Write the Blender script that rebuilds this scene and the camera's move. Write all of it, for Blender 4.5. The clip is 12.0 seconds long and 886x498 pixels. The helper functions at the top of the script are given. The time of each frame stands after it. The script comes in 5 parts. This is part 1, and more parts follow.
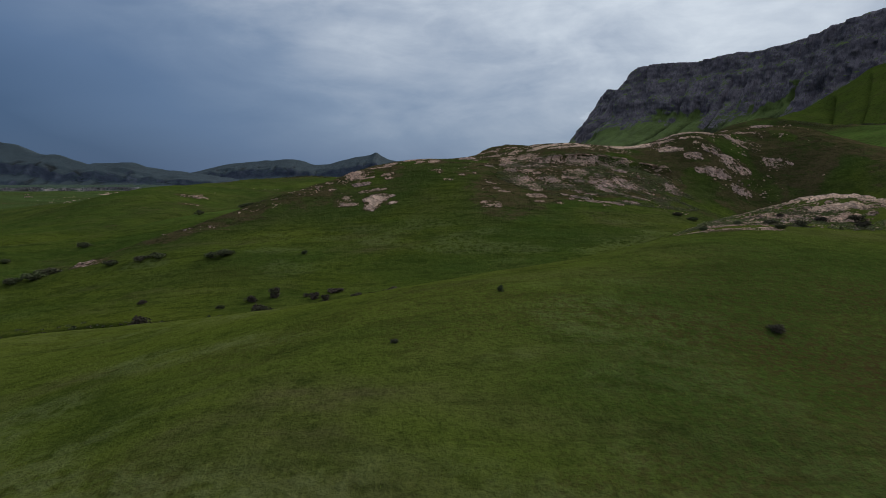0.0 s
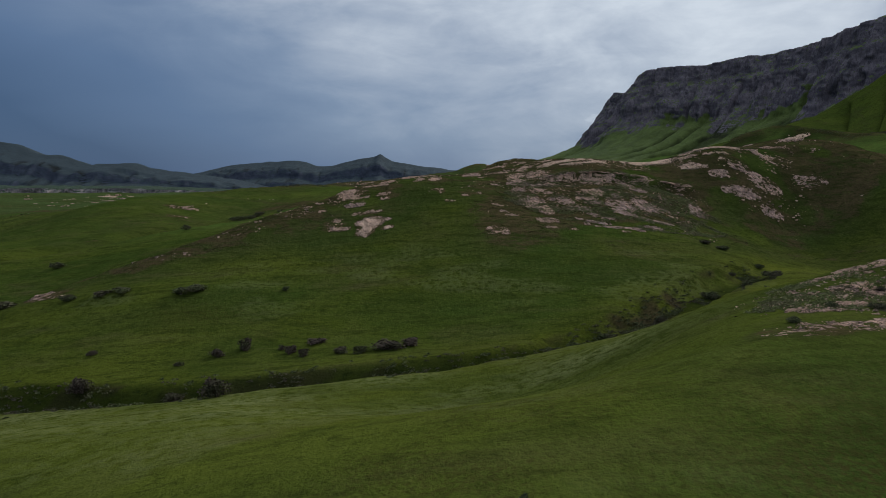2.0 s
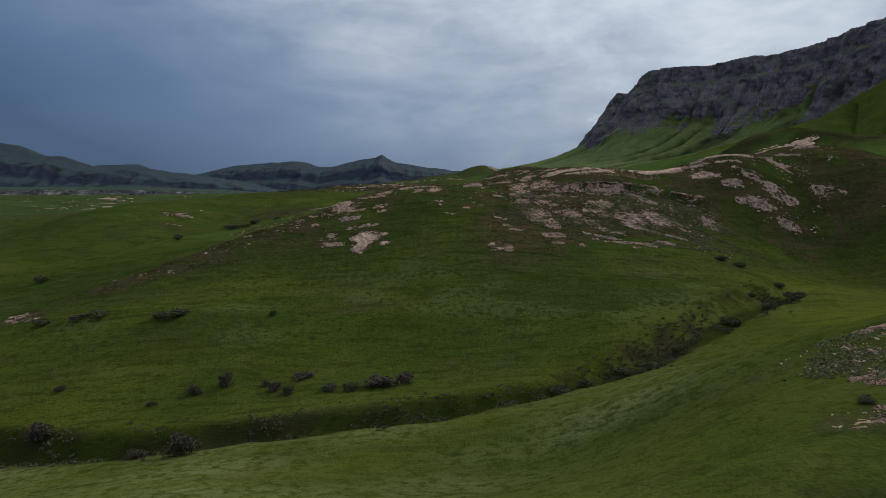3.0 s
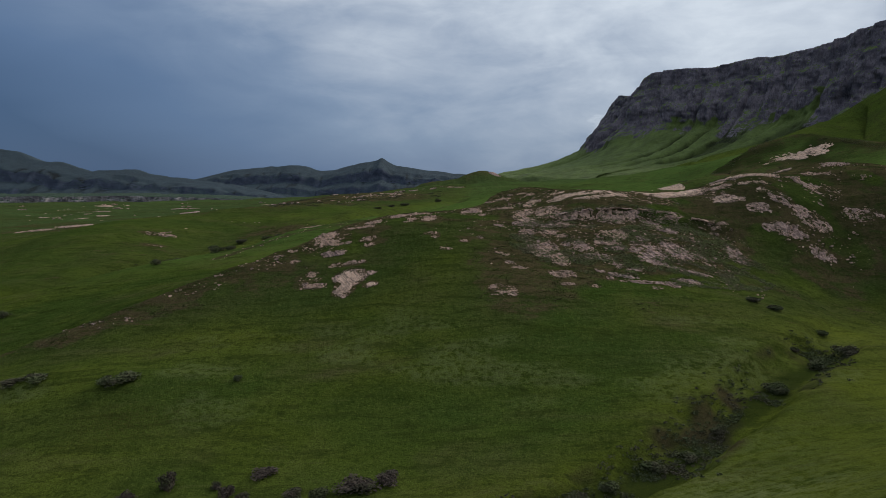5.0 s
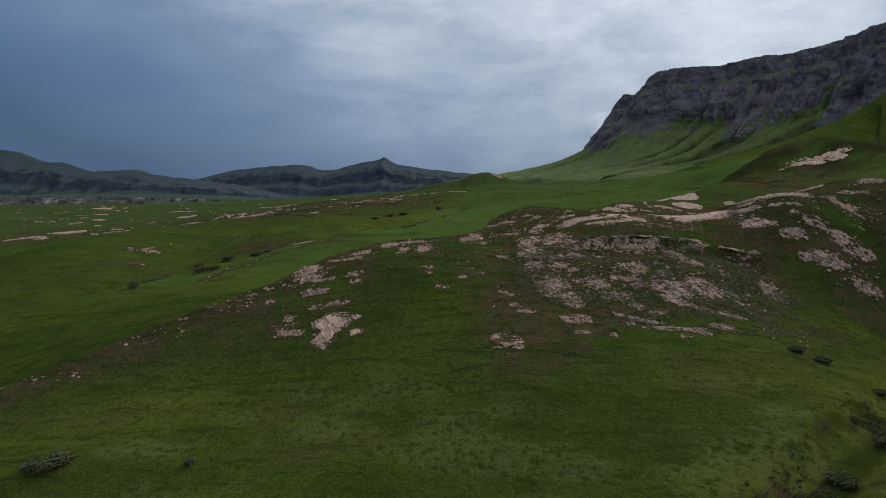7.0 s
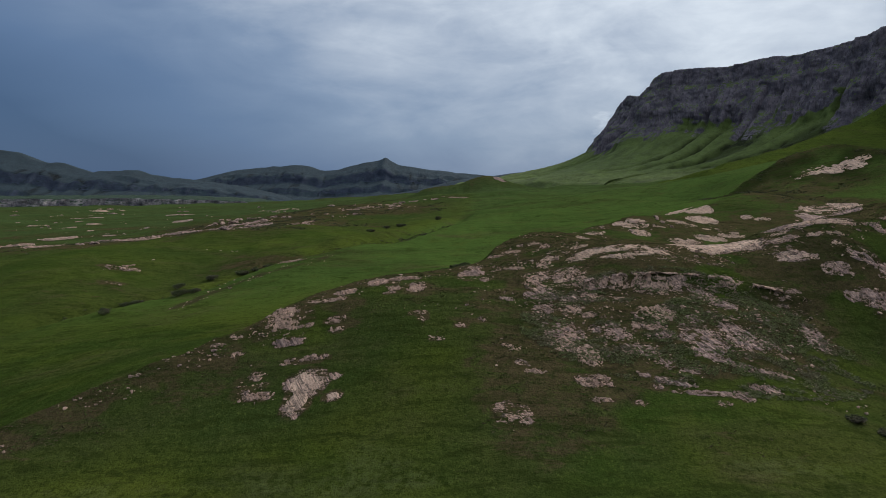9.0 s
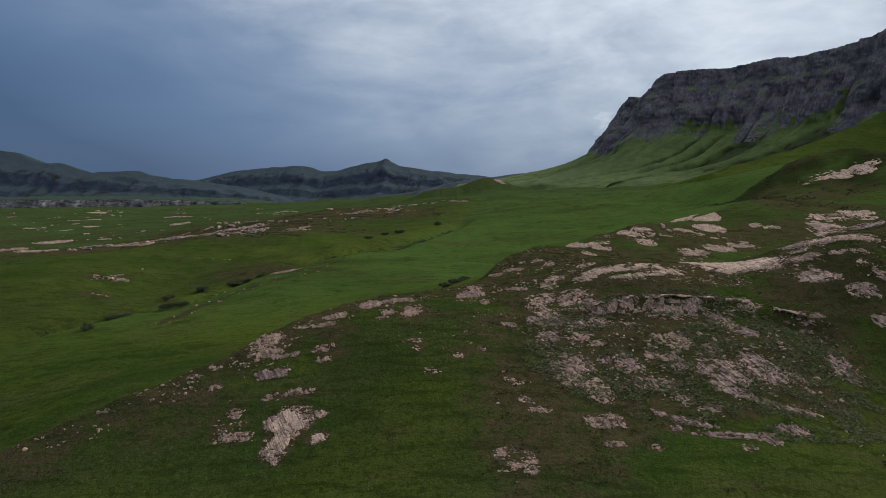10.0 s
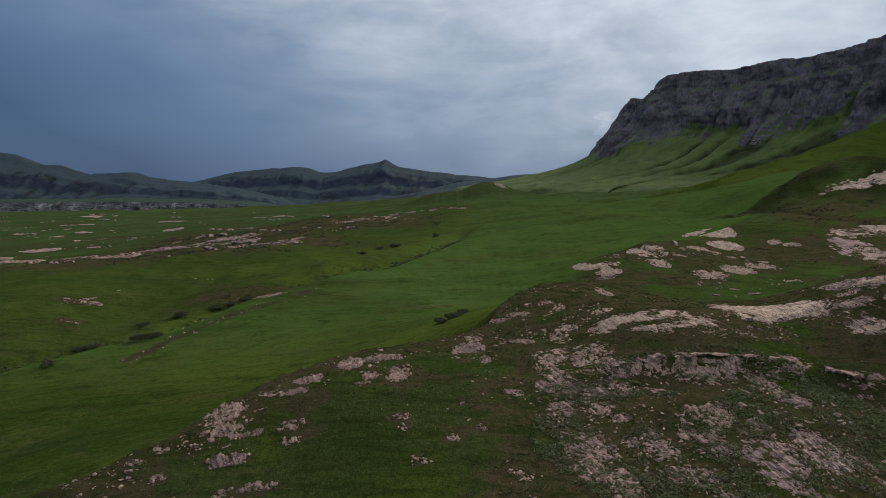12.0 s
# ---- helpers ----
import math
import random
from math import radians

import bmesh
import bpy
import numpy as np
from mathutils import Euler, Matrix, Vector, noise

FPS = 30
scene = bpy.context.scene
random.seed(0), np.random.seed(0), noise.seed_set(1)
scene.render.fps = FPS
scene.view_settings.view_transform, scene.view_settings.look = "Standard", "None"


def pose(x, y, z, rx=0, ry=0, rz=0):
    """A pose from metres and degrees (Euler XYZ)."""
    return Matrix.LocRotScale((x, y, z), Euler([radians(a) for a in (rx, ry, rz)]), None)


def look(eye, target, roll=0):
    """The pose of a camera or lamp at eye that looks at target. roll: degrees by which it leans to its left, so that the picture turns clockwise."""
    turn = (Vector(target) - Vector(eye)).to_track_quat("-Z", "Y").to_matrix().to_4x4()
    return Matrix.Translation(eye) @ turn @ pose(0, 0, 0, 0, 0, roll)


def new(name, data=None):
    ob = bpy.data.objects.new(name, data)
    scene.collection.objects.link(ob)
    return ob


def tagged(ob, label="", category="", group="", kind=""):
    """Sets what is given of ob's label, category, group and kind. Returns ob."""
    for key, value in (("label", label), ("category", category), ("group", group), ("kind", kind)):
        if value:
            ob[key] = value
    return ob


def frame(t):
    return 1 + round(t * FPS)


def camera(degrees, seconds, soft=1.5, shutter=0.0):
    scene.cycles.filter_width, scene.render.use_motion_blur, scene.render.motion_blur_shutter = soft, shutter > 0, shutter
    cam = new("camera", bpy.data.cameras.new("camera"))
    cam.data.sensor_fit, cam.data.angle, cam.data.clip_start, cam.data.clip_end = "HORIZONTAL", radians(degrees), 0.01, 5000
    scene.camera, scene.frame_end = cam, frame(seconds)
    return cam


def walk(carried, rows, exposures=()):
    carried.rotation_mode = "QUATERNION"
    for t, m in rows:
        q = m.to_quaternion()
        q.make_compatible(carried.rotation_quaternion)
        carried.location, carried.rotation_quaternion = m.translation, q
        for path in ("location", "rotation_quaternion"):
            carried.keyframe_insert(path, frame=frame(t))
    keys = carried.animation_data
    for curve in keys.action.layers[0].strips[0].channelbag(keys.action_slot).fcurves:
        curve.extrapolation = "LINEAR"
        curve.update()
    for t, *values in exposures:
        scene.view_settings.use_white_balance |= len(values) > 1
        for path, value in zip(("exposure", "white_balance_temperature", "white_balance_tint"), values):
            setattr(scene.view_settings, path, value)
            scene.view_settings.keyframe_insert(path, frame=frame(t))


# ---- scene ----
cam = camera(70.0, 12.0, soft=0.5)
PATH = [
    (0, 0.00, 0.00, 20.00, 84.100, 0.000, -0.000),
    (0.5, 0.17, 3.91, 21.16, 84.086, -0.077, 0.099),
    (1, 0.34, 7.87, 22.35, 84.106, -0.175, 0.184),
    (1.5, 0.52, 11.90, 23.50, 84.162, -0.228, 0.272),
    (2, 0.67, 15.82, 24.67, 84.200, -0.287, 0.403),
    (2.5, 0.86, 19.75, 25.95, 84.197, -0.309, 0.522),
    (3, 1.07, 23.73, 27.31, 84.206, -0.208, 0.572),
    (5, 2.16, 39.48, 32.97, 84.355, 0.162, 0.660),
    (5.5, 2.45, 43.47, 34.33, 84.340, 0.214, 0.716),
    (6, 2.76, 47.36, 35.68, 84.282, 0.272, 0.786),
    (6.5, 3.06, 51.24, 37.04, 84.211, 0.335, 0.854),
    (7, 3.30, 55.16, 38.36, 84.165, 0.364, 0.924),
    (9, 4.10, 71.02, 43.41, 84.122, 0.287, 1.089),
    (9.5, 4.32, 75.04, 44.64, 84.130, 0.249, 1.140),
    (10, 4.51, 78.95, 45.84, 84.151, 0.241, 1.146),
    (10.5, 4.63, 82.87, 47.11, 84.116, 0.247, 1.138),
    (11, 4.82, 86.84, 48.35, 84.119, 0.248, 1.148),
    (11.5, 5.07, 90.91, 49.69, 84.142, 0.277, 1.149),
    (12, 5.20, 94.90, 51.04, 84.138, 0.307, 1.154),
]
walk(cam, [(t, pose(x, y, z, rx, ry, rz)) for t, x, y, z, rx, ry, rz in PATH],
     exposures=[(0.0, -0.04), (5.0, 0.0), (9.0, 0.10), (10.5, 0.07), (12.0, 0.0)])

# ---- sky and light ----
SUN_AZ, SUN_EL = radians(50), radians(31)      # from ahead and to the right, high
world = bpy.data.worlds.new("overcast_sky")
scene.world = world
world.use_nodes = True
wn, wl = world.node_tree.nodes, world.node_tree.links
wn.clear()


def wnode(kind, **props):
    n = wn.new(kind)
    for key, value in props.items():
        setattr(n, key, value)
    return n


def wmath(op, a, b=None, clamp=False):
    n = wnode("ShaderNodeMath", operation=op, use_clamp=clamp)
    for i, v in enumerate((a, b)):
        if v is None:
            continue
        if isinstance(v, (int, float)):
            n.inputs[i].default_value = v
        else:
            wl.new(v, n.inputs[i])
    return n.outputs[0]


sky = wnode("ShaderNodeTexSky", sky_type="NISHITA", sun_disc=False, sun_elevation=SUN_EL, sun_rotation=SUN_AZ)
coord = wnode("ShaderNodeTexCoord")
split = wnode("ShaderNodeSeparateXYZ")
wl.new(coord.outputs["Generated"], split.inputs[0])
squash = wnode("ShaderNodeMapping")
squash.inputs["Scale"].default_value = (1.0, 1.0, 2.6)
wl.new(coord.outputs["Generated"], squash.inputs[0])


def wnoise(scale, detail, rough, distortion=0.0, shift=0.0):
    mp = wnode("ShaderNodeMapping")
    mp.inputs["Location"].default_value = (shift, shift * 0.7, shift * 0.3)
    wl.new(squash.outputs[0], mp.inputs[0])
    n = wnode("ShaderNodeTexNoise")
    n.inputs["Scale"].default_value, n.inputs["Detail"].default_value = scale, detail
    n.inputs["Roughness"].default_value, n.inputs["Distortion"].default_value = rough, distortion
    wl.new(mp.outputs[0], n.inputs["Vector"])
    return n.outputs["Fac"]


# brighter towards the hidden sun and upwards, heavy and blue towards the rain on the other side
lift = wmath("ADD", wmath("MULTIPLY", split.outputs["X"], 0.53), wmath("MULTIPLY", split.outputs["Z"], 2.0))
lift = wmath("SUBTRACT", lift, wmath("MULTIPLY", wmath("MULTIPLY", split.outputs["X"], split.outputs["X"]), 0.75))
near_sun = wmath("MAXIMUM", split.outputs["X"], 0.0)
lift = wmath("ADD", lift, wmath("MULTIPLY", near_sun, wmath("SUBTRACT", 0.34, wmath("MULTIPLY", near_sun, 0.95))))
# soft banks everywhere, torn cloud only where the cover is thin and bright
torn = wmath("MULTIPLY", wmath("ADD", lift, 0.15, clamp=True), 1.6, clamp=True)
billow = wmath("MULTIPLY", wmath("SUBTRACT", wnoise(2.1, 3, 0.45, 0.3, 1.7), 0.5), 0.62)
banks = wmath("MULTIPLY", wmath("MULTIPLY", wmath("SUBTRACT", wnoise(3.6, 6, 0.52, 0.7, 5.3), 0.5), 0.85), torn)
wisps = wmath("MULTIPLY", wmath("MULTIPLY", wmath("SUBTRACT", wnoise(9.0, 8, 0.6, 0.4, 3.1), 0.5), 0.42), torn)
reach = wnode("ShaderNodeVectorMath", operation="DISTANCE")
wl.new(coord.outputs["Generated"], reach.inputs[0])
reach.inputs[1].default_value = (0.222, 0.971, 0.090)
ragged_edge = wmath("MULTIPLY", wmath("SUBTRACT", wnoise(22.0, 5, 0.6, 0.3, 8.2), 0.5), 0.09)
puff = wmath("MULTIPLY", wmath("SUBTRACT", 0.014, wmath("ADD", reach.outputs["Value"], ragged_edge), clamp=True), 9.0)
cover = wmath("ADD", wmath("ADD", wmath("ADD", wmath("ADD", wmath("ADD", lift, billow), banks), wisps), puff), 0.35, clamp=True)
ramp = wnode("ShaderNodeValToRGB")
stops = ramp.color_ramp.elements
stops[0].position, stops[0].color = 0.0, (0.048, 0.098, 0.200, 1)
stops[1].position, stops[1].color = 1.0, (0.63, 0.70, 0.785, 1)
for p, c in ((0.25, (0.098, 0.166, 0.298)), (0.5, (0.198, 0.275, 0.408)), (0.75, (0.385, 0.455, 0.565))):
    stops.new(p).color = (*c, 1)
wl.new(cover, ramp.inputs[0])
thin = wnode("ShaderNodeMix", data_type="RGBA")
thin.inputs[0].default_value = 0.07
wl.new(ramp.outputs[0], thin.inputs[6])
skydim = wnode("ShaderNodeVectorMath", operation="SCALE")
skydim.inputs["Scale"].default_value = 0.1
wl.new(sky.outputs[0], skydim.inputs[0])
wl.new(skydim.outputs[0], thin.inputs[7])
back = wnode("ShaderNodeBackground")
wl.new(thin.outputs[2], back.inputs[0])
back.inputs[1].default_value = 1.0
wl.new(back.outputs[0], wnode("ShaderNodeOutputWorld").inputs[0])

sun = new("sun", bpy.data.lights.new("sun", "SUN"))
sun.data.energy, sun.data.angle, sun.data.color = 2.0, radians(16), (1.0, 0.94, 0.86)
sun.matrix_world = look((math.sin(SUN_AZ) * math.cos(SUN_EL), math.cos(SUN_AZ) * math.cos(SUN_EL), math.sin(SUN_EL)), (0, 0, 0))


# ---- noise and heights ----
def lattice(ix, iy, seed):
    h = (ix.astype(np.int64) * 374761393 + iy.astype(np.int64) * 668265263 + seed * 982451653) & 0xFFFFFFFF
    h = ((h ^ (h >> 13)) * 1274126177) & 0xFFFFFFFF
    return ((h ^ (h >> 16)) & 0xFFFF) / 65535.0


def grain(x, y, seed=0):
    """Smooth noise from -1 to 1, one cell a unit."""
    ix, iy = np.floor(x), np.floor(y)
    fx, fy = x - ix, y - iy
    fx, fy = fx * fx * fx * (fx * (fx * 6 - 15) + 10), fy * fy * fy * (fy * (fy * 6 - 15) + 10)
    a, b = lattice(ix, iy, seed), lattice(ix + 1, iy, seed)
    c, d = lattice(ix, iy + 1, seed), lattice(ix + 1, iy + 1, seed)
    return 2 * ((a + (b - a) * fx) * (1 - fy) + (c + (d - c) * fx) * fy) - 1


def fractal(x, y, octaves=4, seed=0, gain=0.5):
    out, amp = 0 * x, 1.0
    x, y = 0.83 * x - 0.56 * y, 0.56 * x + 0.83 * y
    for k in range(octaves):
        out = out + amp * grain(x + 17.3 * k, y - 9.1 * k, seed + k)
        x, y = 2 * (0.79 * x - 0.61 * y), 2 * (0.61 * x + 0.79 * y)
        amp *= gain
    return out


def step(a, b, v):
    v = np.clip((v - a) / (b - a), 0, 1)
    return v * v * (3 - 2 * v)


# hills of the valley: place and height of each rounded form
SWELLS = [
    (-700, 0, 2.1), (-700, 350, -5.3), (-700, 700, 5.4), (-700, 1050, -4.4), (-700, 1400, 11.7),
    (-350, 0, -1.0), (-350, 350, -11.0), (-350, 700, 2.4), (-350, 1050, -12.4), (-350, 1400, 1.0),
    (0, 0, -5.5), (0, 350, 3.9), (0, 700, 1.6), (0, 1050, 13.2), (0, 1400, 14.4),
    (350, 0, 3.4), (350, 350, 40.6), (350, 700, 18.6), (350, 1050, 10.3), (350, 1400, 9.8),
]
HILLS = [
    (-150, 80, -6.0), (-50, 60, -3.4), (50, 60, 8.0), (150, 60, -12.8), (-150, 180, -4.3),
    (-50, 180, 5.6), (50, 180, -2.9), (150, 180, -5.5), (-150, 280, 2.6), (-50, 280, -1.9),
    (50, 280, 2.0), (150, 280, -14.1), (250, 300, 1.7), (-250, 400, 9.6), (-100, 420, 6.1),
    (50, 430, 4.2), (200, 450, 9.4), (50, 600, 9.3), (-100, 560, 8.8), (120, 350, -8.5),
    (200, 350, -3.3), (150, 600, -17.6), (250, 550, 10.0), (250, 200, 4.4), (0, 500, -11.1),
    (-200, 500, -4.7), (120, 230, 13.0),
]
SHOULDERS = [
    (-30, 20, -2.3), (0, 25, -0.0), (30, 35, -2.3), (-30, 55, -5.4), (0, 60, -11.0),
    (35, 70, 2.8), (12, 66, 8.3), (-12, 44, 11.8), (-45, 95, -1.2), (-10, 95, -4.4),
    (25, 100, -9.6), (60, 120, -4.8), (-50, 130, -2.1), (-15, 130, -4.9), (20, 130, 1.0),
    (-45, 160, 10.8), (-20, 165, -0.4), (5, 165, 5.6), (35, 165, -10.1), (65, 165, 3.7),
    (90, 175, -16.3), (-20, 190, -0.3), (10, 195, 2.7), (40, 195, 20.5), (70, 205, -11.0),
    (100, 205, 22.1), (0, 230, 1.1), (25, 232, 6.1), (-55, 185, 2.0), (-30, 205, 0.9),
    (60, 290, 7.0), (95, 305, -3.6), (215, 435, 8.8), (250, 440, -2.0), (185, 425, 4.8),
    (155, 420, -6.8), (205, 405, -6.8), (-100, 255, -0.2), (-60, 280, 5.4), (-75, 100, -3.9),
    (130, 210, -1.3), (60, 90, 1.5), (90, 140, -6.8),
]
KNOBS = [
    (-48, 152, -4.7), (-34, 160, -0.9), (-22, 168, -0.4), (-10, 175, 2.0), (4, 180, -0.4),
    (14, 192, -3.8), (22, 204, -2.1), (34, 208, -4.5), (50, 208, -5.7), (66, 198, 3.4),
    (80, 190, 11.9), (92, 184, -5.2), (40, 162, 0.7), (60, 168, -0.7), (28, 176, -2.1),
    (-18, 155, -3.7),
]

BROWS = [
    (-45, 52, 4.4), (-32, 40, 0.2), (-20, 28, -0.3), (-8, 26, 0.3), (6, 30, 0.9),
    (18, 36, -0.7), (-32, 62, 1.6), (-18, 58, 1.2), (-6, 46, 0.1), (8, 46, 1.0),
    (22, 54, 3.2), (-40, 76, 1.1), (-22, 74, 0.5), (-6, 68, -0.5), (10, 66, -4.6),
    (24, 72, 2.5), (-10, 82, 1.2), (6, 82, 0.7), (20, 86, -0.8), (36, 92, -0.1),
    (34, 62, -1.9), (44, 74, 3.0),
]
RISES = [
    (45, 300, -1.4), (70, 318, 3.9), (100, 332, 4.8), (130, 352, 9.2), (30, 265, -1.6),
    (60, 262, 0.2), (88, 280, -2.6), (-115, 290, 3.0), (-100, 328, 0.5), (-80, 370, 4.7),
    (-58, 350, 1.2), (-125, 345, 3.2), (-85, 285, -7.0), (-150, 300, 5.7),
]

KNOLLS = [(45, 885, 22, 27), (-22, 900, 12, 26), (45, 73.5, 1.0, 5.5)]
STREAM = [(-190, 98), (-120, 96), (-75, 91), (-52, 90), (-36, 85), (-20, 86), (-4, 88), (8, 92), (22, 101), (36, 113), (48, 124), (57, 132), (70, 146), (86, 158), (120, 172)]
GULLY = [(-190, 200), (-128, 228), (-103, 252), (-92, 262), (-78, 268), (-66, 285), (-48, 312), (-24, 345), (0, 400), (10, 455)]


def bend(points, spacing):
    """Even points along a smooth line through the given ones."""
    p = np.array(points, float)
    q = np.vstack([2 * p[0] - p[1], p, 2 * p[-1] - p[-2]])
    out = []
    for i in range(1, len(q) - 2):
        n = max(2, int(np.linalg.norm(q[i + 1] - q[i]) / spacing))
        t = (np.arange(n) / n)[:, None]
        out.append(0.5 * (2 * q[i] + (q[i + 1] - q[i - 1]) * t + (2 * q[i - 1] - 5 * q[i] + 4 * q[i + 1] - q[i + 2]) * t**2
                          + (3 * q[i] - q[i - 1] - 3 * q[i + 1] + q[i + 2]) * t**3))
    return np.vstack(out + [p[-1:]])


def away(x, y, line):
    """Distance to a bent line."""
    shape = np.shape(x)
    x, y = np.ravel(x), np.ravel(y)
    best = np.full(len(x), 1e9)
    near = (x > line[:, 0].min() - 40) & (x < line[:, 0].max() + 40) & (y > line[:, 1].min() - 40) & (y < line[:, 1].max() + 40)
    for a, b in line:
        best[near] = np.minimum(best[near], (x[near] - a) ** 2 + (y[near] - b) ** 2)
    return np.sqrt(best).reshape(shape)


stream_line, gully_line = bend(STREAM, 1.0), bend(GULLY, 3.0)

# sharp crests: line, drop of the lee side, its width, and where the drop dies away along the line
SPUR_CREST = [(-112, 118), (-85, 135), (-60, 150), (-36, 164), (-23.5, 174), (-13, 184), (-3, 187), (8, 193), (14, 203), (21, 210), (31, 214), (45, 217), (62, 219), (85, 220), (115, 232), (150, 260)]
BENCH = [(-125, 124), (-100, 128), (-80, 130.5), (-60, 130.5), (-44, 128.5), (-28, 127), (-10, 128)]
LEFT_CREST = [(-360, 312), (-260, 325), (-200, 335), (-155, 345), (-125, 352), (-100, 364), (-80, 385)]
HILL_CREST = [(120, 388), (143, 407), (162, 422), (186, 434), (216, 442), (260, 452), (320, 462), (400, 470)]
CAP_ROCK = [(67, 177.6), (58, 179.4), (50, 179.4), (42, 178.4), (34, 178.4), (27, 177.8), (20, 176)]
NEXT_CREST = [(22, 272), (41, 293), (55, 305), (72, 316), (98, 331), (128, 352), (160, 378)]


def lee(x, y, crest, drop, width):
    """How far the ground falls away behind a crest; the lee side lies to the left of its line."""
    line = bend(crest, 2.0)
    shape = np.shape(x)
    x, y = np.ravel(x), np.ravel(y)
    out = np.zeros(len(x))
    near = np.nonzero((x > line[:, 0].min() - 120) & (x < line[:, 0].max() + 60) & (y > line[:, 1].min() - 30) & (y < line[:, 1].max() + 120))[0]
    px, py = x[near], y[near]
    best, which = np.full(len(near), 1e12), np.zeros(len(near), int)
    for i, (a, b) in enumerate(line):
        d = (px - a) ** 2 + (py - b) ** 2
        closer = d < best
        best[closer], which[closer] = d[closer], i
    along = np.gradient(line, axis=0)
    along /= np.linalg.norm(along, axis=1)[:, None]
    side = along[which, 0] * (py - line[which, 1]) - along[which, 1] * (px - line[which, 0])
    ends = step(0.0, 0.12, which / (len(line) - 1)) * step(1.0, 0.75, which / (len(line) - 1))
    side = np.maximum(side + 0.9 * grain(px / 7, py / 7, 71), 0)
    out[near] = drop * ends * (1 - np.exp(-side / width)) * np.exp(-((side / (width * 9)) ** 2))
    return out.reshape(shape)



def windward(x, y, crest, reach):
    """1 on the near slope just under a crest, fading to 0 over reach metres and on the lee side."""
    line = bend(crest, 4.0)
    best, which = np.full(len(x), 1e12), np.zeros(len(x), int)
    for i, (a, b) in enumerate(line):
        d = (x - a) ** 2 + (y - b) ** 2
        closer = d < best
        best[closer], which[closer] = d[closer], i
    along = np.gradient(line, axis=0)
    along /= np.linalg.norm(along, axis=1)[:, None]
    side = along[which, 0] * (y - line[which, 1]) - along[which, 1] * (x - line[which, 0])
    inside = (which > 0) & (which < len(line) - 1)
    return inside * step(3.0, -1.0, side) * step(-reach, -0.35 * reach, side)


def height(x, y, fine=True):
    """The ground's height."""
    x, y = np.asarray(x, float), np.asarray(y, float)
    z = 0 * x
    for forms, size in ((SWELLS, 300.0), (HILLS, 75.0), (SHOULDERS, 24.0), (RISES, 24.0), (KNOBS, 13.0), (BROWS, 11.0)):
        for cx, cy, h in forms:
            z = z + h * np.exp(-((x - cx) ** 2 + (y - cy) ** 2) / (2 * size**2))
    for cx, cy, h, size in KNOLLS:
        z = z + h * np.exp(-((x - cx) ** 2 + (y - cy) ** 2) / (2 * size**2))
    z = z - 45 * step(1350, 1700, y - 0.15 * x)
    far = np.clip(np.hypot(x, y - 100) / 250, 0.25, 2.0)
    z = z + 0.9 * far * fractal(x / 38, y / 38, 3, 5)
    d = away(x, y, stream_line) + 0.8 * grain(x / 3, y / 3, 8)
    z = z - 2.5 * step(82, 52, x) * np.exp(-((d / 3.9) ** 4))
    z = z - lee(x, y, SPUR_CREST, 9.0, 8.0) - lee(x, y, NEXT_CREST, 5.0, 10.0) - lee(x, y, CAP_ROCK, 1.6, 0.5) - lee(x, y, HILL_CREST, 11.0, 9.0)
    z = z - lee(x, y, BENCH, 1.8, 4.0) - lee(x, y, LEFT_CREST, 6.0, 9.0)
    d = away(x, y, gully_line)
    z = z - 3.4 * np.exp(-((d / 5.5) ** 2))
    if fine:
        z = z + 0.17 * fractal(x / 6.5, y / 2.6, 3, 11) * np.clip(far * 2, 0.4, 2)
    return z


# ---- where bedrock breaks through: sheets (x, y, half length, half depth) and strewn spots (x, y, rx, ry, sheets, blocks) ----
OUTCROPS = []


def rocks(label, slabs, spots, seed, thick=0.5, stone=None, streaked=0.4):
    OUTCROPS.append((label, slabs, spots, seed, thick, stone, streaked))


rocks("domed pale sandstone outcrop with rubble on the grassy hill", [(33.5, 67.2, 1.6, 0.7), (39, 62.6, 2.0, 1.0), (30, 61.8, 1.3, 0.6), (35.6, 62.6, 1.6, 0.8), (38.2, 72.8, 2.2, 1.0), (34, 71.6, 1.6, 0.6), (27.2, 60, 1.2, 0.5)],
      [(36.5, 66, 8, 5.5, 10, 170), (30.5, 62.4, 4.5, 3.0, 3, 110)], 3, 0.35, "sand", 0.2)
rocks("smooth pale sandstone dome on the grassy hill", [(45.6, 73, 5.4, 3.2), (41.5, 66.6, 3.0, 1.2), (50, 68.5, 2.6, 1.6)], [(42, 67.5, 6, 3, 5, 40)], 2, 0.7, "cream")
rocks("flat gravelly patch of bare sandstone in grass", [(22.9, 53.8, 3.4, 1.0), (27.4, 55.6, 2.4, 0.7)], [(24.5, 54.5, 5.0, 1.6, 4, 150)], 5, 0.1, "pale")
rocks("large cream sandstone slab on the slope below the crest", [(-16.4, 155.3, 2.7, 2.3), (-17.1, 151.6, 1.5, 2.4), (-12.2, 152.2, 0.9, 0.8), (-12.7, 156, 0.7, 0.4)], [(-16.5, 153.6, 4.2, 5.0, 2, 16)], 7, 0.55, "cream")
